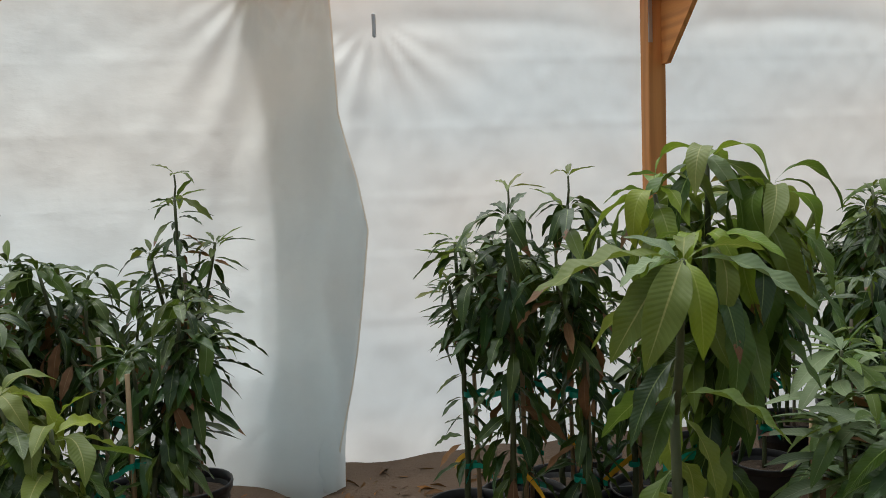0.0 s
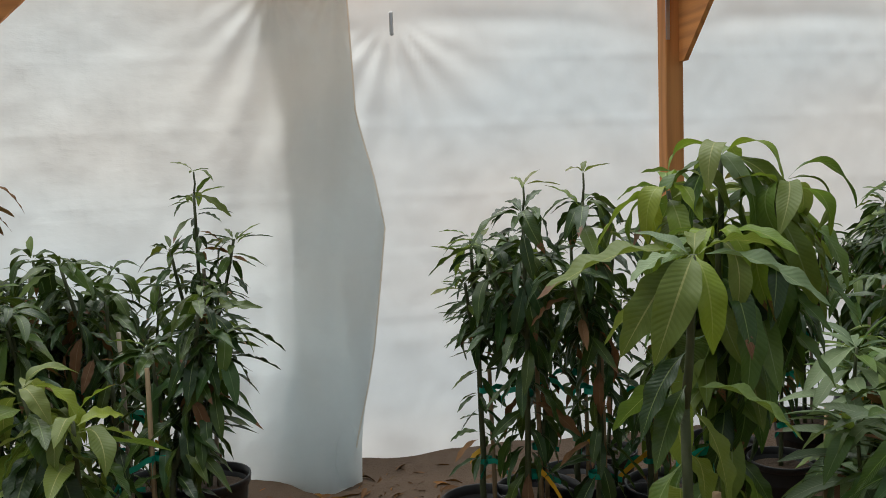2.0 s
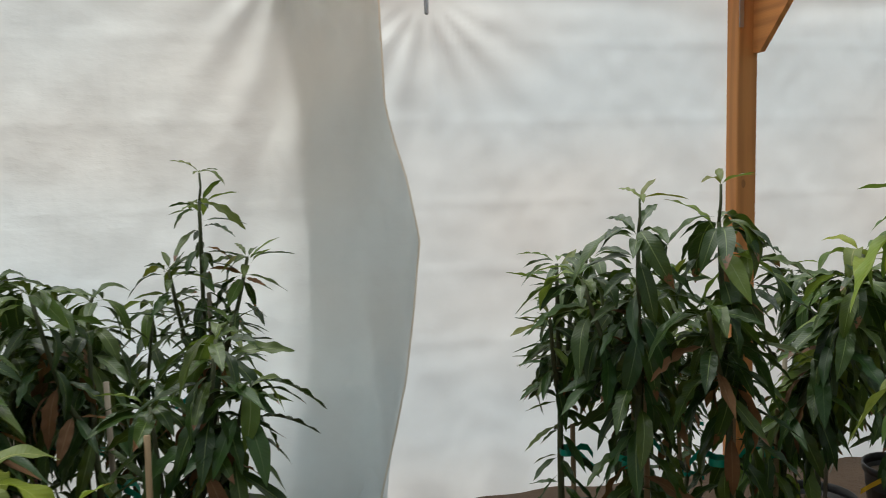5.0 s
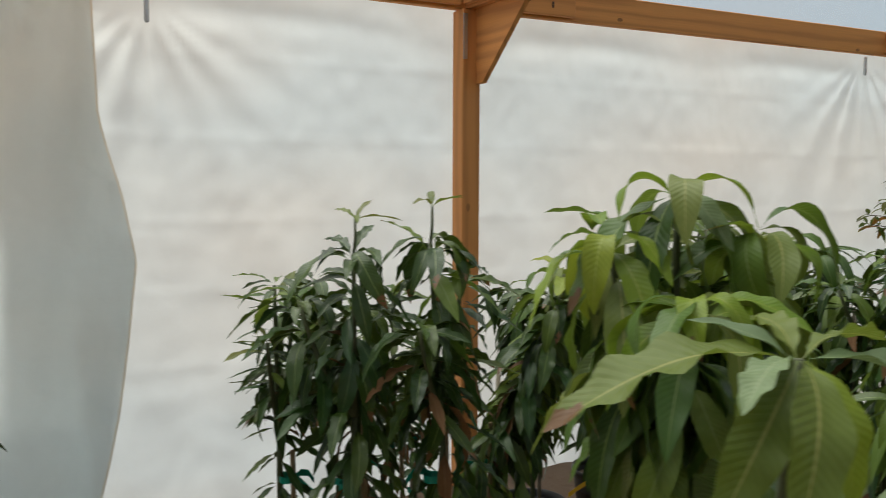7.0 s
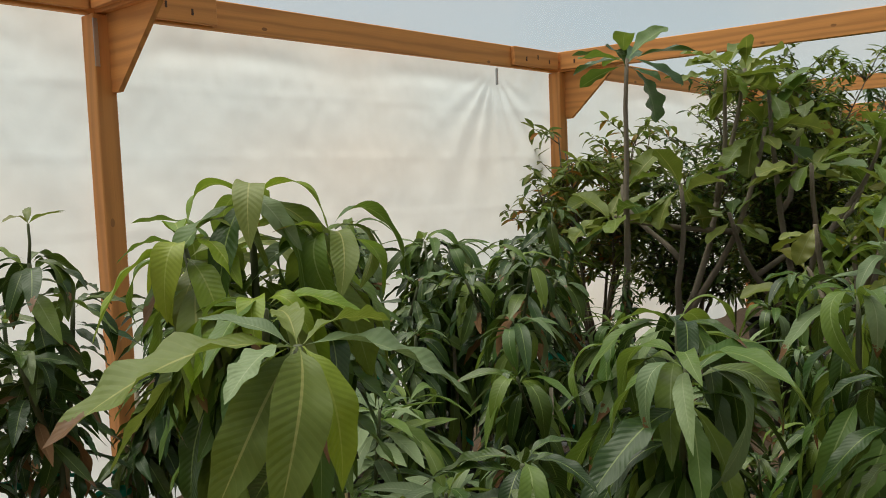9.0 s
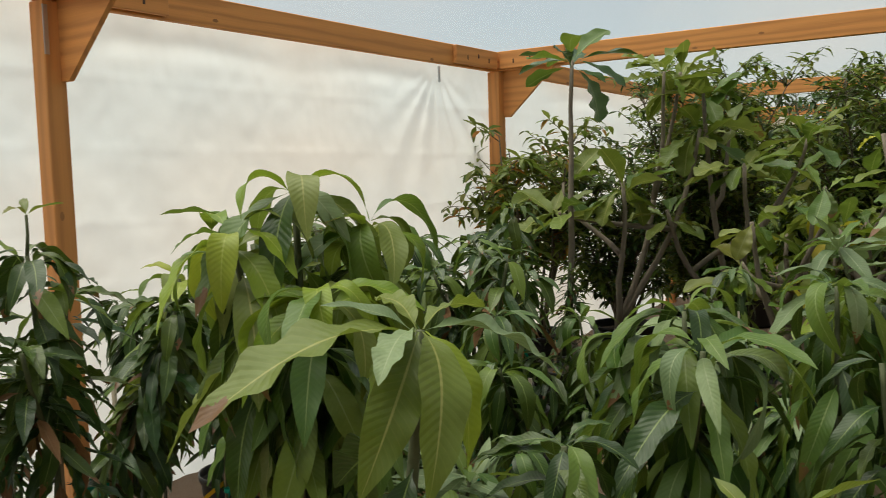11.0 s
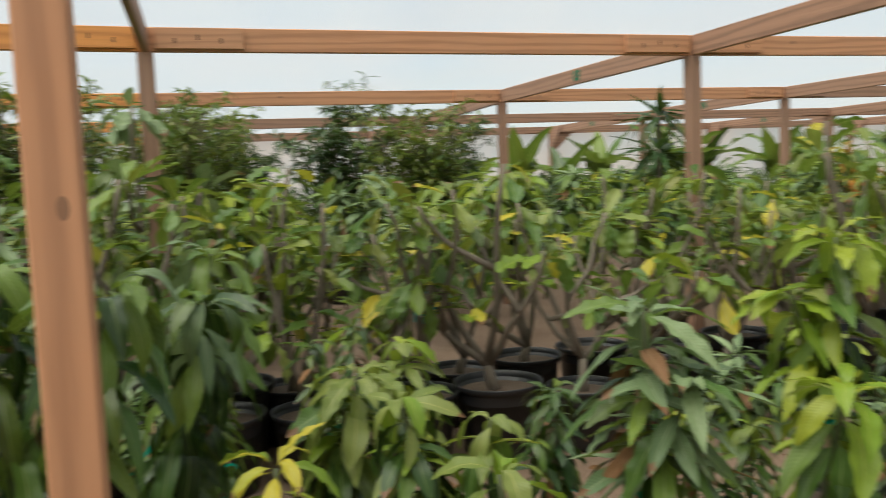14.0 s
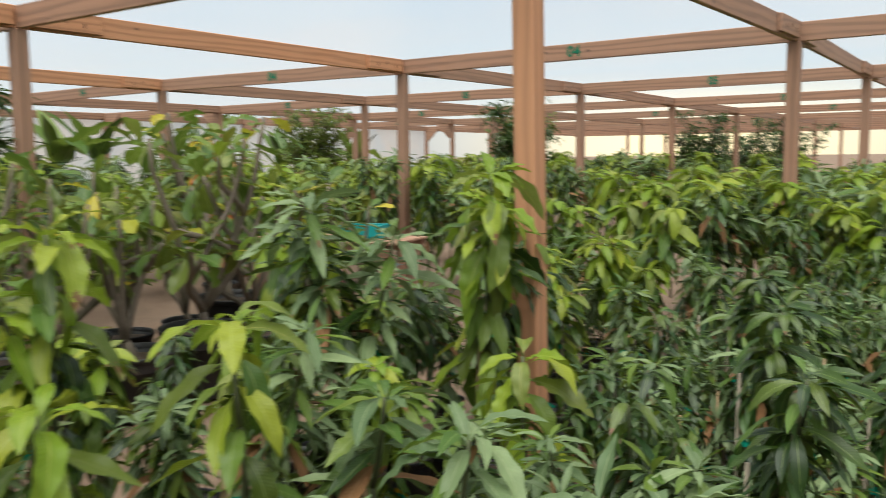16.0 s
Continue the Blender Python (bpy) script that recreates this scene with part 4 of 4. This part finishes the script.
NEAR = [
    # x, y, height, style, and what sets its growth: shoot ends, small top leaves, a top whorl, leaf density
    (-1.18, -1.46, 1.30, "dark", dict(tips=[(-1.19, -1.50, 1.28), (-1.29, -1.40, 1.17), (-1.13, -1.36, 1.14)], tuft=TIPS, bare=0.3)),
    (-1.00, -1.55, 1.33, "dark", dict(tips=[(-1.03, -1.58, 1.31), (-0.90, -1.50, 1.22), (-1.10, -1.66, 1.12)], tuft=TIPS, bare=0.3)),
    (-1.27, -1.20, 1.22, "slim", dict(tips=[(-1.30, -1.25, 1.19), (-1.33, -1.28, 1.05), (-1.22, -1.15, 1.10)], bare=0.3)),
    (-1.06, -1.14, 1.22, "dark", {}), (-0.72, -1.35, 1.20, "dark", {}), (-0.60, -1.22, 1.24, "broad", {}),
    (-1.00, -2.33, 1.48, "broad", dict(tips=[(-1.00, -2.335, 1.43), (-1.09, -2.28, 1.36), (-0.90, -2.40, 1.37), (-0.97, -2.20, 1.34), (-1.07, -2.45, 1.27), (-0.84, -2.28, 1.28)], rosette=BROAD_TOP, dense=1.25)),
    (-1.28, -2.78, 1.33, "flush", dict(tips=[(-1.29, -2.79, 1.285)], rosette=FLUSH_TOP, dense=0.45)),
    (-0.82, -3.02, 1.12, "flush", dict(tips=[(-0.85, -3.03, 0.95)], rosette=LOW_TOP, dense=0.5)),
    (-0.37, -2.76, 1.24, "droop", dict(tips=[(-0.36, -2.76, 1.17), (-0.50, -2.84, 1.12), (-0.30, -2.62, 1.10)])),
    (0.02, -2.96, 1.20, "droop", dict(tips=[(0.05, -2.97, 1.18), (0.18, -3.04, 1.14)])),
    (0.24, -3.26, 1.32, "droop", {}), (0.78, -3.52, 1.30, "droop", {}),
    (0.08, -3.74, 0.92, "yellow", dict(tips=[(0.09, -3.75, 0.86)])),
    (0.60, -3.92, 1.00, "flush", {}),
    (-0.04, -4.18, 0.88, "flush", dict(tips=[(-0.05, -4.18, 0.83)], dense=0.7)),
    (0.20, -4.66, 1.14, "dusty", dict(tips=[(0.19, -4.66, 1.09), (0.10, -4.72, 0.92)])),
    (0.33, -5.36, 1.26, "lime", dict(tips=[(0.33, -5.36, 1.22), (0.42, -5.28, 1.05)], dense=0.75)),
    (-0.10, -5.54, 1.08, "lime", dict(tips=[(-0.10, -5.55, 1.02)], dense=0.75)),
    (0.13, -5.20, 0.92, "lime", dict(tips=[(0.125, -5.20, 0.85)], dense=0.75)),
    (-0.27, -5.85, 0.84, "dusty", dict(tips=[(-0.30, -5.86, 0.80)])),
    (-0.36, -6.42, 0.82, "lime", dict(tips=[(-0.37, -6.43, 0.80)], dense=0.7)),
    (0.36, -6.50, 1.28, "dusty", {}),
    (-0.02, -6.78, 1.38, "lime", dict(tips=[(0.00, -6.85, 1.33), (-0.10, -6.70, 1.22)])),
    (-0.80, -2.71, 1.06, "dark", dict(tips=[(-0.80, -2.71, 1.01)])), (-0.27, -3.10, 1.12, "dark", dict(tips=[(-0.27, -3.10, 1.08)], dense=0.7)),
    (0.66, -1.64, 1.25, "dark", dict(tips=[(0.66, -1.65, 1.18), (0.54, -1.52, 1.10), (0.80, -1.60, 1.12)])), (1.00, -1.58, 1.36, "dark", dict(tips=[(1.00, -1.60, 1.32), (0.92, -1.45, 1.2)])),
    (0.40, -1.28, 1.34, "slim", {}), (1.08, -3.00, 1.42, "dusty", {}),
    (-2.24, -0.68, 1.42, "slim", dict(tips=[(-2.22, -0.75, 1.36), (-2.09, -0.72, 1.19), (-2.31, -0.80, 1.17), (-2.14, -0.86, 1.02)], tuft=(YOUNG, OLIVE, YOUNG), bare=0.28)),
    (-2.44, -1.18, 1.22, "dark", {}), (-2.40, -1.90, 0.92, "flush", dict(tips=[(-2.40, -1.90, 0.87), (-2.52, -1.86, 0.95)])), (-2.28, -1.42, 1.12, "dark", {}), (-0.88, -1.05, 1.20, "slim", {}),
    (-0.62, -5.15, 0.80, "dusty", {}), (-0.62, -5.76, 0.84, "dusty", dict(tips=[(-0.62, -5.76, 0.78)])), (-0.92, -5.60, 0.80, "dusty", {}),
]
for i, (x, y, h, style, growth) in enumerate(NEAR):
    tree = mango(x, y, h, style, 300 + i, "pieces" if i < 28 else True, tag=i % 2 == 0, **growth)
    if i == 22:
        r = random.Random(3)
        buds = []
        for k in range(60):
            f = k / 60
            a = k * 2.4
            p = Vector((0.05 + 0.16 * f, 0.03 + math.cos(a) * 0.035 * (1 - f), 0.84 + 0.13 * f + math.sin(a) * 0.03 * (1 - f)))
            buds.append(([p, p + Vector((0.004, 0.003, 0.012))], [0.006, 0.004]))
        buds.append(([Vector((0.02, 0.01, 0.80)), Vector((0.21, 0.03, 0.97))], [0.004, 0.003]))
        part("flower_panicle", tubes_mesh("flower_panicle", buds, PINK, 5), None, tree, "dusty pink flower panicle")

mango(-3.05, -1.0, 1.80, "scorched", 77, True, 0.7, tips=[(-2.84, -1.0, 1.44), (-2.90, -1.02, 1.62), (-3.1, -1.0, 1.75)])
plumeria(2.62, -1.38, 2.05, 11, (BROAD, YOUNG, YOUNG, YOUNG), True, size=0.34, count=11,
         tips=[(-0.15, -0.10, 1.41), (0.13, 0.42, 1.41), (0.42, -0.23, 2.05), (0.12, -0.24, 2.03), (0.30, -0.38, 1.70), (-0.27, 0.25, 1.24)])
plumeria(2.32, -1.24, 2.1, 17, (DEEP, DEEP, BROAD), True, size=0.34, count=11, label="slender dark stem with one rosette of glossy leaves", tips=[(0.0, 0.0, 2.09)])
plumeria(3.05, -1.95, 2.0, 12, (BROAD, BROAD, YOUNG, OLIVE), True, size=0.30, count=12,
         tips=[(-0.05, 0.2, 1.91), (0.25, 0.1, 1.74), (-0.25, -0.1, 1.49), (0.1, -0.35, 1.64), (-0.35, 0.3, 1.24), (0.4, -0.2, 1.39)])
plumeria(3.30, -3.42, 1.95, 14, (BROAD, DUSTY, DUSTY), True, size=0.28, count=11,
         tips=[(0.0, 0.05, 1.89), (-0.25, 0.1, 1.49), (0.2, -0.3, 1.44), (-0.1, -0.3, 1.24), (0.3, 0.25, 1.29)])
bush(3.15, -0.55, 1.92, 1.6, 21, (OLIVE,) * 5 + (YOUNG,) * 3 + (BROAD,) * 2 + (ORANGE,), 0.12, 2500, label="olive green shrub with reddish leaf tips in pot")
bush(3.72, -0.95, 1.75, 1.3, 25, (OLIVE, BROAD, DEEP), 0.10, 3600, label="dark green leafy shrub in pot by the film wall", low=0.15)
bush(4.35, -1.35, 2.26, 1.7, 22, (OLIVE, BROAD, YOUNG, OLIVE, DEEP), 0.10, 8500, label="tall dense small-leaved green shrub in pot", low=0.1)
bush(4.25, -2.55, 2.24, 1.6, 23, (OLIVE, BROAD, YOUNG, MATURE), 0.10, 8500, label="tall dense small-leaved green shrub in pot", low=0.1)
plumeria(4.08, -7.12, 2.0, 24, (DEEP, DEEP, MATURE), False, "strap", 0.34, "dark tree with long strap-shaped leaf rosettes", count=34,
         tips=[(0.0, 0.0, 1.86), (-0.12, 0.10, 1.58), (0.16, -0.08, 1.50), (-0.25, -0.18, 1.34), (0.22, 0.22, 1.28), (-0.3, 0.2, 1.12)])

# ---- rows of potted trees, one built for each kind and then copied ----
rng = random.Random(5)
MODELS = {s: [mango(30 + 2 * k, 6 + 2 * j, 1.25, s, 500 + 10 * j + k, False, 1.0, True, k == 0) for k in range(3)] for j, s in enumerate(("dark", "dusty", "lime", "flush", "slim", "droop", "broad"))}
used = set()


def row_plant(x, y, h, style):
    ob = rng.choice(MODELS[style])
    s = h / 1.25
    m = pose(x, y, 0, 0, 0, rng.uniform(0, 360)) @ Matrix.Scale(s, 4)
    if ob.name in used:
        copy_thing(ob, m)
    else:
        used.add(ob.name)
        ob.matrix_world = m


def clear(x, y, d):
    return all((x - a) ** 2 + (y - b) ** 2 > d * d for a, b, *_ in NEAR)


def fill(x0, x1, y0, y1, step, low, high, styles, gap=0.24):
    nx, ny = max(1, round((x1 - x0) / step)), max(1, round((y1 - y0) / step))
    for i in range(nx):
        for j in range(ny):
            x = x0 + (x1 - x0) * (i + 0.5 + rng.uniform(-0.3, 0.3)) / nx
            y = y0 + (y1 - y0) * (j + 0.5 + rng.uniform(-0.3, 0.3)) / ny
            if clear(x, y, gap):
                row_plant(x, y, rng.uniform(low, high), rng.choice(styles))


fill(-3.4, -2.25, -1.75, -0.35, 0.31, 1.08, 1.26, ("dark", "dark", "slim", "dark"))
fill(-1.0, 0.2, -1.9, -0.35, 0.5, 1.05, 1.25, ("dark", "dark", "slim"))
fill(0.2, 1.1, -1.95, -0.35, 0.36, 1.15, 1.36, ("dark", "dark", "droop"))
fill(1.15, 2.3, -1.5, -0.5, 0.42, 1.1, 1.3, ("dark", "slim", "dark"))
fill(-0.75, 1.0, -3.2, -1.9, 0.35, 0.82, 1.08, ("dark", "droop", "dusty", "droop"))
fill(0.05, 0.95, -5.2, -3.3, 0.36, 0.75, 0.98, ("dusty", "dark", "flush"))
fill(0.0, 1.0, -9.6, -5.3, 0.34, 0.9, 1.25, ("dusty", "lime", "dark", "dusty"))
fill(-1.6, -0.35, -9.4, -5.1, 0.26, 0.80, 1.02, ("dusty", "dusty", "dusty", "dark"))

# ---- the farther rows, past counting ----
FAR = {s: [mango_growth(random.Random(900 + 10 * j + k), 1.25, s, 1.0) for k in range(4)] for j, s in enumerate(("dark", "dusty", "lime"))}


def far_arrays(growth):
    tubes, leaves = growth
    verts, quads, uvs, mats, base = [], [], [], [], 0
    for family, n, m, mat in leaves:
        v, f, uv = FAMILY[family, False][n]
        a = np.array(m)
        verts.append(v @ a[:3, :3].T + a[:3, 3])
        quads.append(np.array(f) + base)
        uvs.append(uv)
        mats.append((mat, len(f)))
        base += len(v)
    for points, radii in tubes:
        v, f = tube_arrays(points, radii, 4)
        f = [q for q in f if len(q) == 4]
        verts.append(np.array([tuple(p) for p in v]))
        quads.append(np.array(f) + base)
        uvs.append(np.zeros((len(v), 2)))
        mats.append((GREENBARK, len(f)))
        base += len(v)
    return np.concatenate(verts), np.concatenate(quads), np.concatenate(uvs), mats


def far_rows(name, areas, label):
    """One joined mesh of trees that stand too far off to be told apart."""
    models = {s: [far_arrays(g) for g in gs] for s, gs in FAR.items()}
    mats, verts, quads, uvs, slots, base = [], [], [], [], [], 0
    for x0, x1, y0, y1, step, low, high, styles in areas:
        nx, ny = max(1, round((x1 - x0) / step)), max(1, round((y1 - y0) / step))
        for i in range(nx):
            for j in range(ny):
                x = x0 + (x1 - x0) * (i + 0.5 + rng.uniform(-0.3, 0.3)) / nx
                y = y0 + (y1 - y0) * (j + 0.5 + rng.uniform(-0.3, 0.3)) / ny
                v, q, uv, ms = rng.choice(models[rng.choice(styles)])
                m = np.array(pose(x, y, 0, 0, 0, rng.uniform(0, 360)) @ Matrix.Scale(rng.uniform(low, high) / 1.25, 4))
                verts.append(v @ m[:3, :3].T + m[:3, 3])
                quads.append(q + base)
                uvs.append(uv)
                for mat, n in ms:
                    if mat not in mats:
                        mats.append(mat)
                    slots.append(np.full(n, mats.index(mat)))
                base += len(v)
    v, q, uv, sl = np.concatenate(verts), np.concatenate(quads), np.concatenate(uvs), np.concatenate(slots)
    me = bpy.data.meshes.new(name)
    me.vertices.add(len(v))
    me.vertices.foreach_set("co", v.astype(np.float32).ravel())
    me.loops.add(q.size)
    me.loops.foreach_set("vertex_index", q.astype(np.int32).ravel())
    me.polygons.add(len(q))
    me.polygons.foreach_set("loop_start", np.arange(0, q.size, 4, dtype=np.int32))
    for mat in mats:
        me.materials.append(mat)
    me.polygons.foreach_set("material_index", sl.astype(np.int32))
    me.uv_layers.new(name="UVMap").data.foreach_set("uv", uv[q.ravel()].astype(np.float32).ravel())
    me.update(calc_edges=True)
    me.validate()
    tagged(new(name, me), label, "trees", kind="stuff")


far_rows("tree_rows", [
    (-4.5, 1.0, -12.5, -9.4, 0.55, 1.1, 1.34, ("lime", "lime", "lime", "dark", "dusty")),
    (-5.0, 1.0, -27, -12.5, 0.85, 1.15, 1.4, ("dark", "lime", "dusty", "lime")),
    (2.5, 4.0, -13.5, -10.3, 0.5, 1.1, 1.45, ("lime", "dark", "dusty")),
    (4.4, 8.2, -13.5, -0.4, 0.62, 1.1, 1.5, ("dark", "lime", "dusty", "lime")),
    (8.2, 13.6, -13.5, -0.4, 0.85, 1.15, 1.5, ("dark", "dusty", "dark")),
    (2.5, 13.6, -27, -13.5, 1.0, 1.15, 1.5, ("dark", "lime", "lime", "dusty"))], "rows of potted mango trees across the nursery")



def fan(seed):
    """Branch ends that fan out from low forks, some of them low."""
    r = random.Random(seed)
    return [(math.cos(a) * d, math.sin(a) * d, z) for a, d, z in ((r.uniform(0, 6.28), r.uniform(0.08, 0.48), r.uniform(0.75, 1.55)) for _ in range(8))]


FRANGI = [plumeria(30 + 2 * k, 2, 1.5, 40 + k, (BROAD, YOUNG, OLIVE, LIME, BROAD, OLIVE, BROAD, BROAD, OLIVE, YOUNG, BROAD, YELLOW), size=0.24, count=7, tips=fan(700 + k), label="potted frangipani with forked grey branches, yellowing leaves") for k in range(5)]
for k in range(30):
    x, y = 2.42 + 0.66 * (k % 2) + rng.uniform(-0.08, 0.08), -2.35 - 0.46 * (k // 2) + rng.uniform(-0.08, 0.08)
    m = pose(x, y, 0, 0, 0, rng.uniform(0, 360)) @ Matrix.Scale(rng.uniform(0.84, 1.06), 4)
    if k < 5:
        FRANGI[k].matrix_world = m
    else:
        copy_thing(FRANGI[k % 5], m)

TALL = [bush(30, -6, 1.9, 1.2, 61, (BROAD, YOUNG, OLIVE), 0.10, 3000), bush(33, -6, 1.9, 1.2, 62, (DEEP, MATURE), 0.14, 2000, "mango")]
SPOTS = [(6.2, -1.2), (7.4, -2.4), (6.3, -3.6), (8.6, -1.4), (9.5, -3.8), (8.3, -5.4), (11.5, -2.2), (12.5, -4.6), (7.2, -6.0), (10.4, -7.4), (9.2, -15.6), (5.6, -16.8), (7.2, -19.5), (4.2, -21.5)]
for k, (x, y) in enumerate(SPOTS):
    m = pose(x, y, 0, 0, 0, 73 * k) @ Matrix.Scale(rng.uniform(1.03, 1.2), 4)
    if k < 2:
        TALL[k].matrix_world = m
    else:
        copy_thing(TALL[k % 2], m)
mango(4.45, -9.3, 1.62, "orange", 90, False, 0.9)
mango(4.9, -9.8, 1.45, "orange", 91, False, 0.9)
first = banana(12.6, -8.2, 2.2, 5)
for k in range(11):
    copy_thing(first, pose(11.9 + 1.4 * ((k * 7) % 5) / 5, -9.2 - 1.05 * k, 0, 0, 0, 67 * k) @ Matrix.Scale(rng.uniform(1.0, 1.2), 4))
for x, y, w, h in ((3.4, -25.5, 2.6, 2.35), (5.0, -27.5, 2.4, 2.2), (0.4, -27.0, 1.3, 2.2)):
    bush(x, y, h, w, int(80 + x * 3), (DEEP, MATURE), 0.16, 2200, "mango", "dark rounded tree standing against the sunset", "tree", 0.4)

# low young trees along the foot of the frangipani rows
fill(1.5, 2.1, -4.3, -2.1, 0.36, 0.75, 1.02, ("dusty", "flush", "droop", "dark"))

# ---- signs, tags and litter ----
sign = thing("garden_sign", 3.20, -4.95, 0, 200, "teal sign board with yellow panel on a stake", "sign")
board = part("board", box_mesh(0.24, 0.006, 0.2, 0.002, "board"), TEAL, sign)
board.location = (0, 0, 0.66)
panel = part("panel", box_mesh(0.09, 0.004, 0.03, 0.001, "panel"), YELLOWTAG, sign, "yellow panel")
panel.location = (-0.03, -0.006, 0.72)
for k in range(3):
    bar = part("line_of_writing", box_mesh(0.17 - 0.03 * k, 0.002, 0.008, 0.0, "line_of_writing"), WHITETAG, sign)
    bar.location = (0.0, -0.005, 0.665 - 0.03 * k)
peg = part("stake", box_mesh(0.02, 0.012, 0.66, 0.003, "stake"), CANE, sign)
peg.location = (0, 0.012, 0.33)

bench = thing("wooden_bench", 2.95, -9.25, 0, 12, "rough wooden slatted plant bench among pots", "bench")
slat = box_mesh(1.3, 0.085, 0.02, 0.003, "slat")
slat.materials.append(GREYFIR)
leg = box_mesh(0.7, 0.05, 0.05, 0.003, "leg")
leg.materials.append(GREYFIR)
rail = box_mesh(1.26, 0.03, 0.09, 0.003, "rail")
rail.materials.append(GREYFIR)
for k in range(6):
    part("slat", slat, None, bench).location = (0, -0.27 + 0.108 * k, 0.76)
for sx in (-0.58, 0.58):
    for sy in (-0.24, 0.24):
        o = part("leg", leg, None, bench)
        o.location, o.rotation_euler = (sx, sy, 0.35), (0, radians(90), 0)
for sy in (-0.28, 0.28):
    part("rail", rail, None, bench).location = (0, sy, 0.70)
tray = thing("plant_tray", 2.75, -9.35, 0.77, 20, "teal plastic plant tray on wooden bench", "tray")
part("base", box_mesh(0.34, 0.22, 0.012, 0.003, "base"), TEAL, tray).location = (0, 0, 0.007)
for sx, sy, w, d in ((0, -0.11, 0.34, 0.01), (0, 0.11, 0.34, 0.01), (-0.165, 0, 0.01, 0.21), (0.165, 0, 0.01, 0.21)):
    part("side", box_mesh(w, d, 0.09, 0.002, "side"), TEAL, tray).location = (sx, sy, 0.058)

LITTER = random.Random(31)
scatter = []
for k in range(2100):
    if k < 1100:
        x, y = LITTER.uniform(-2.2, -0.4), LITTER.uniform(-1.9, -0.05)
    else:
        x, y = LITTER.uniform(-2.6, 2.6), LITTER.uniform(-9.5, 0.0)
    scatter.append((LITTER.choice(("mango", "slim")), LITTER.choice((1, 2, 3)), leaf_pose(Vector((x, y, 0.012 + LITTER.uniform(0, 0.01))), LITTER.uniform(0, 6.28), LITTER.uniform(-0.05, 0.35), LITTER.uniform(0.03, 0.13), LITTER.uniform(-1, 1)), LITTER.choice((DRY, DRY, DRY, ORANGE))))
tagged(new("leaf_litter", crown_mesh("leaf_litter", scatter)), "dry brown fallen leaves scattered on the soil", "leaf litter", kind="stuff")
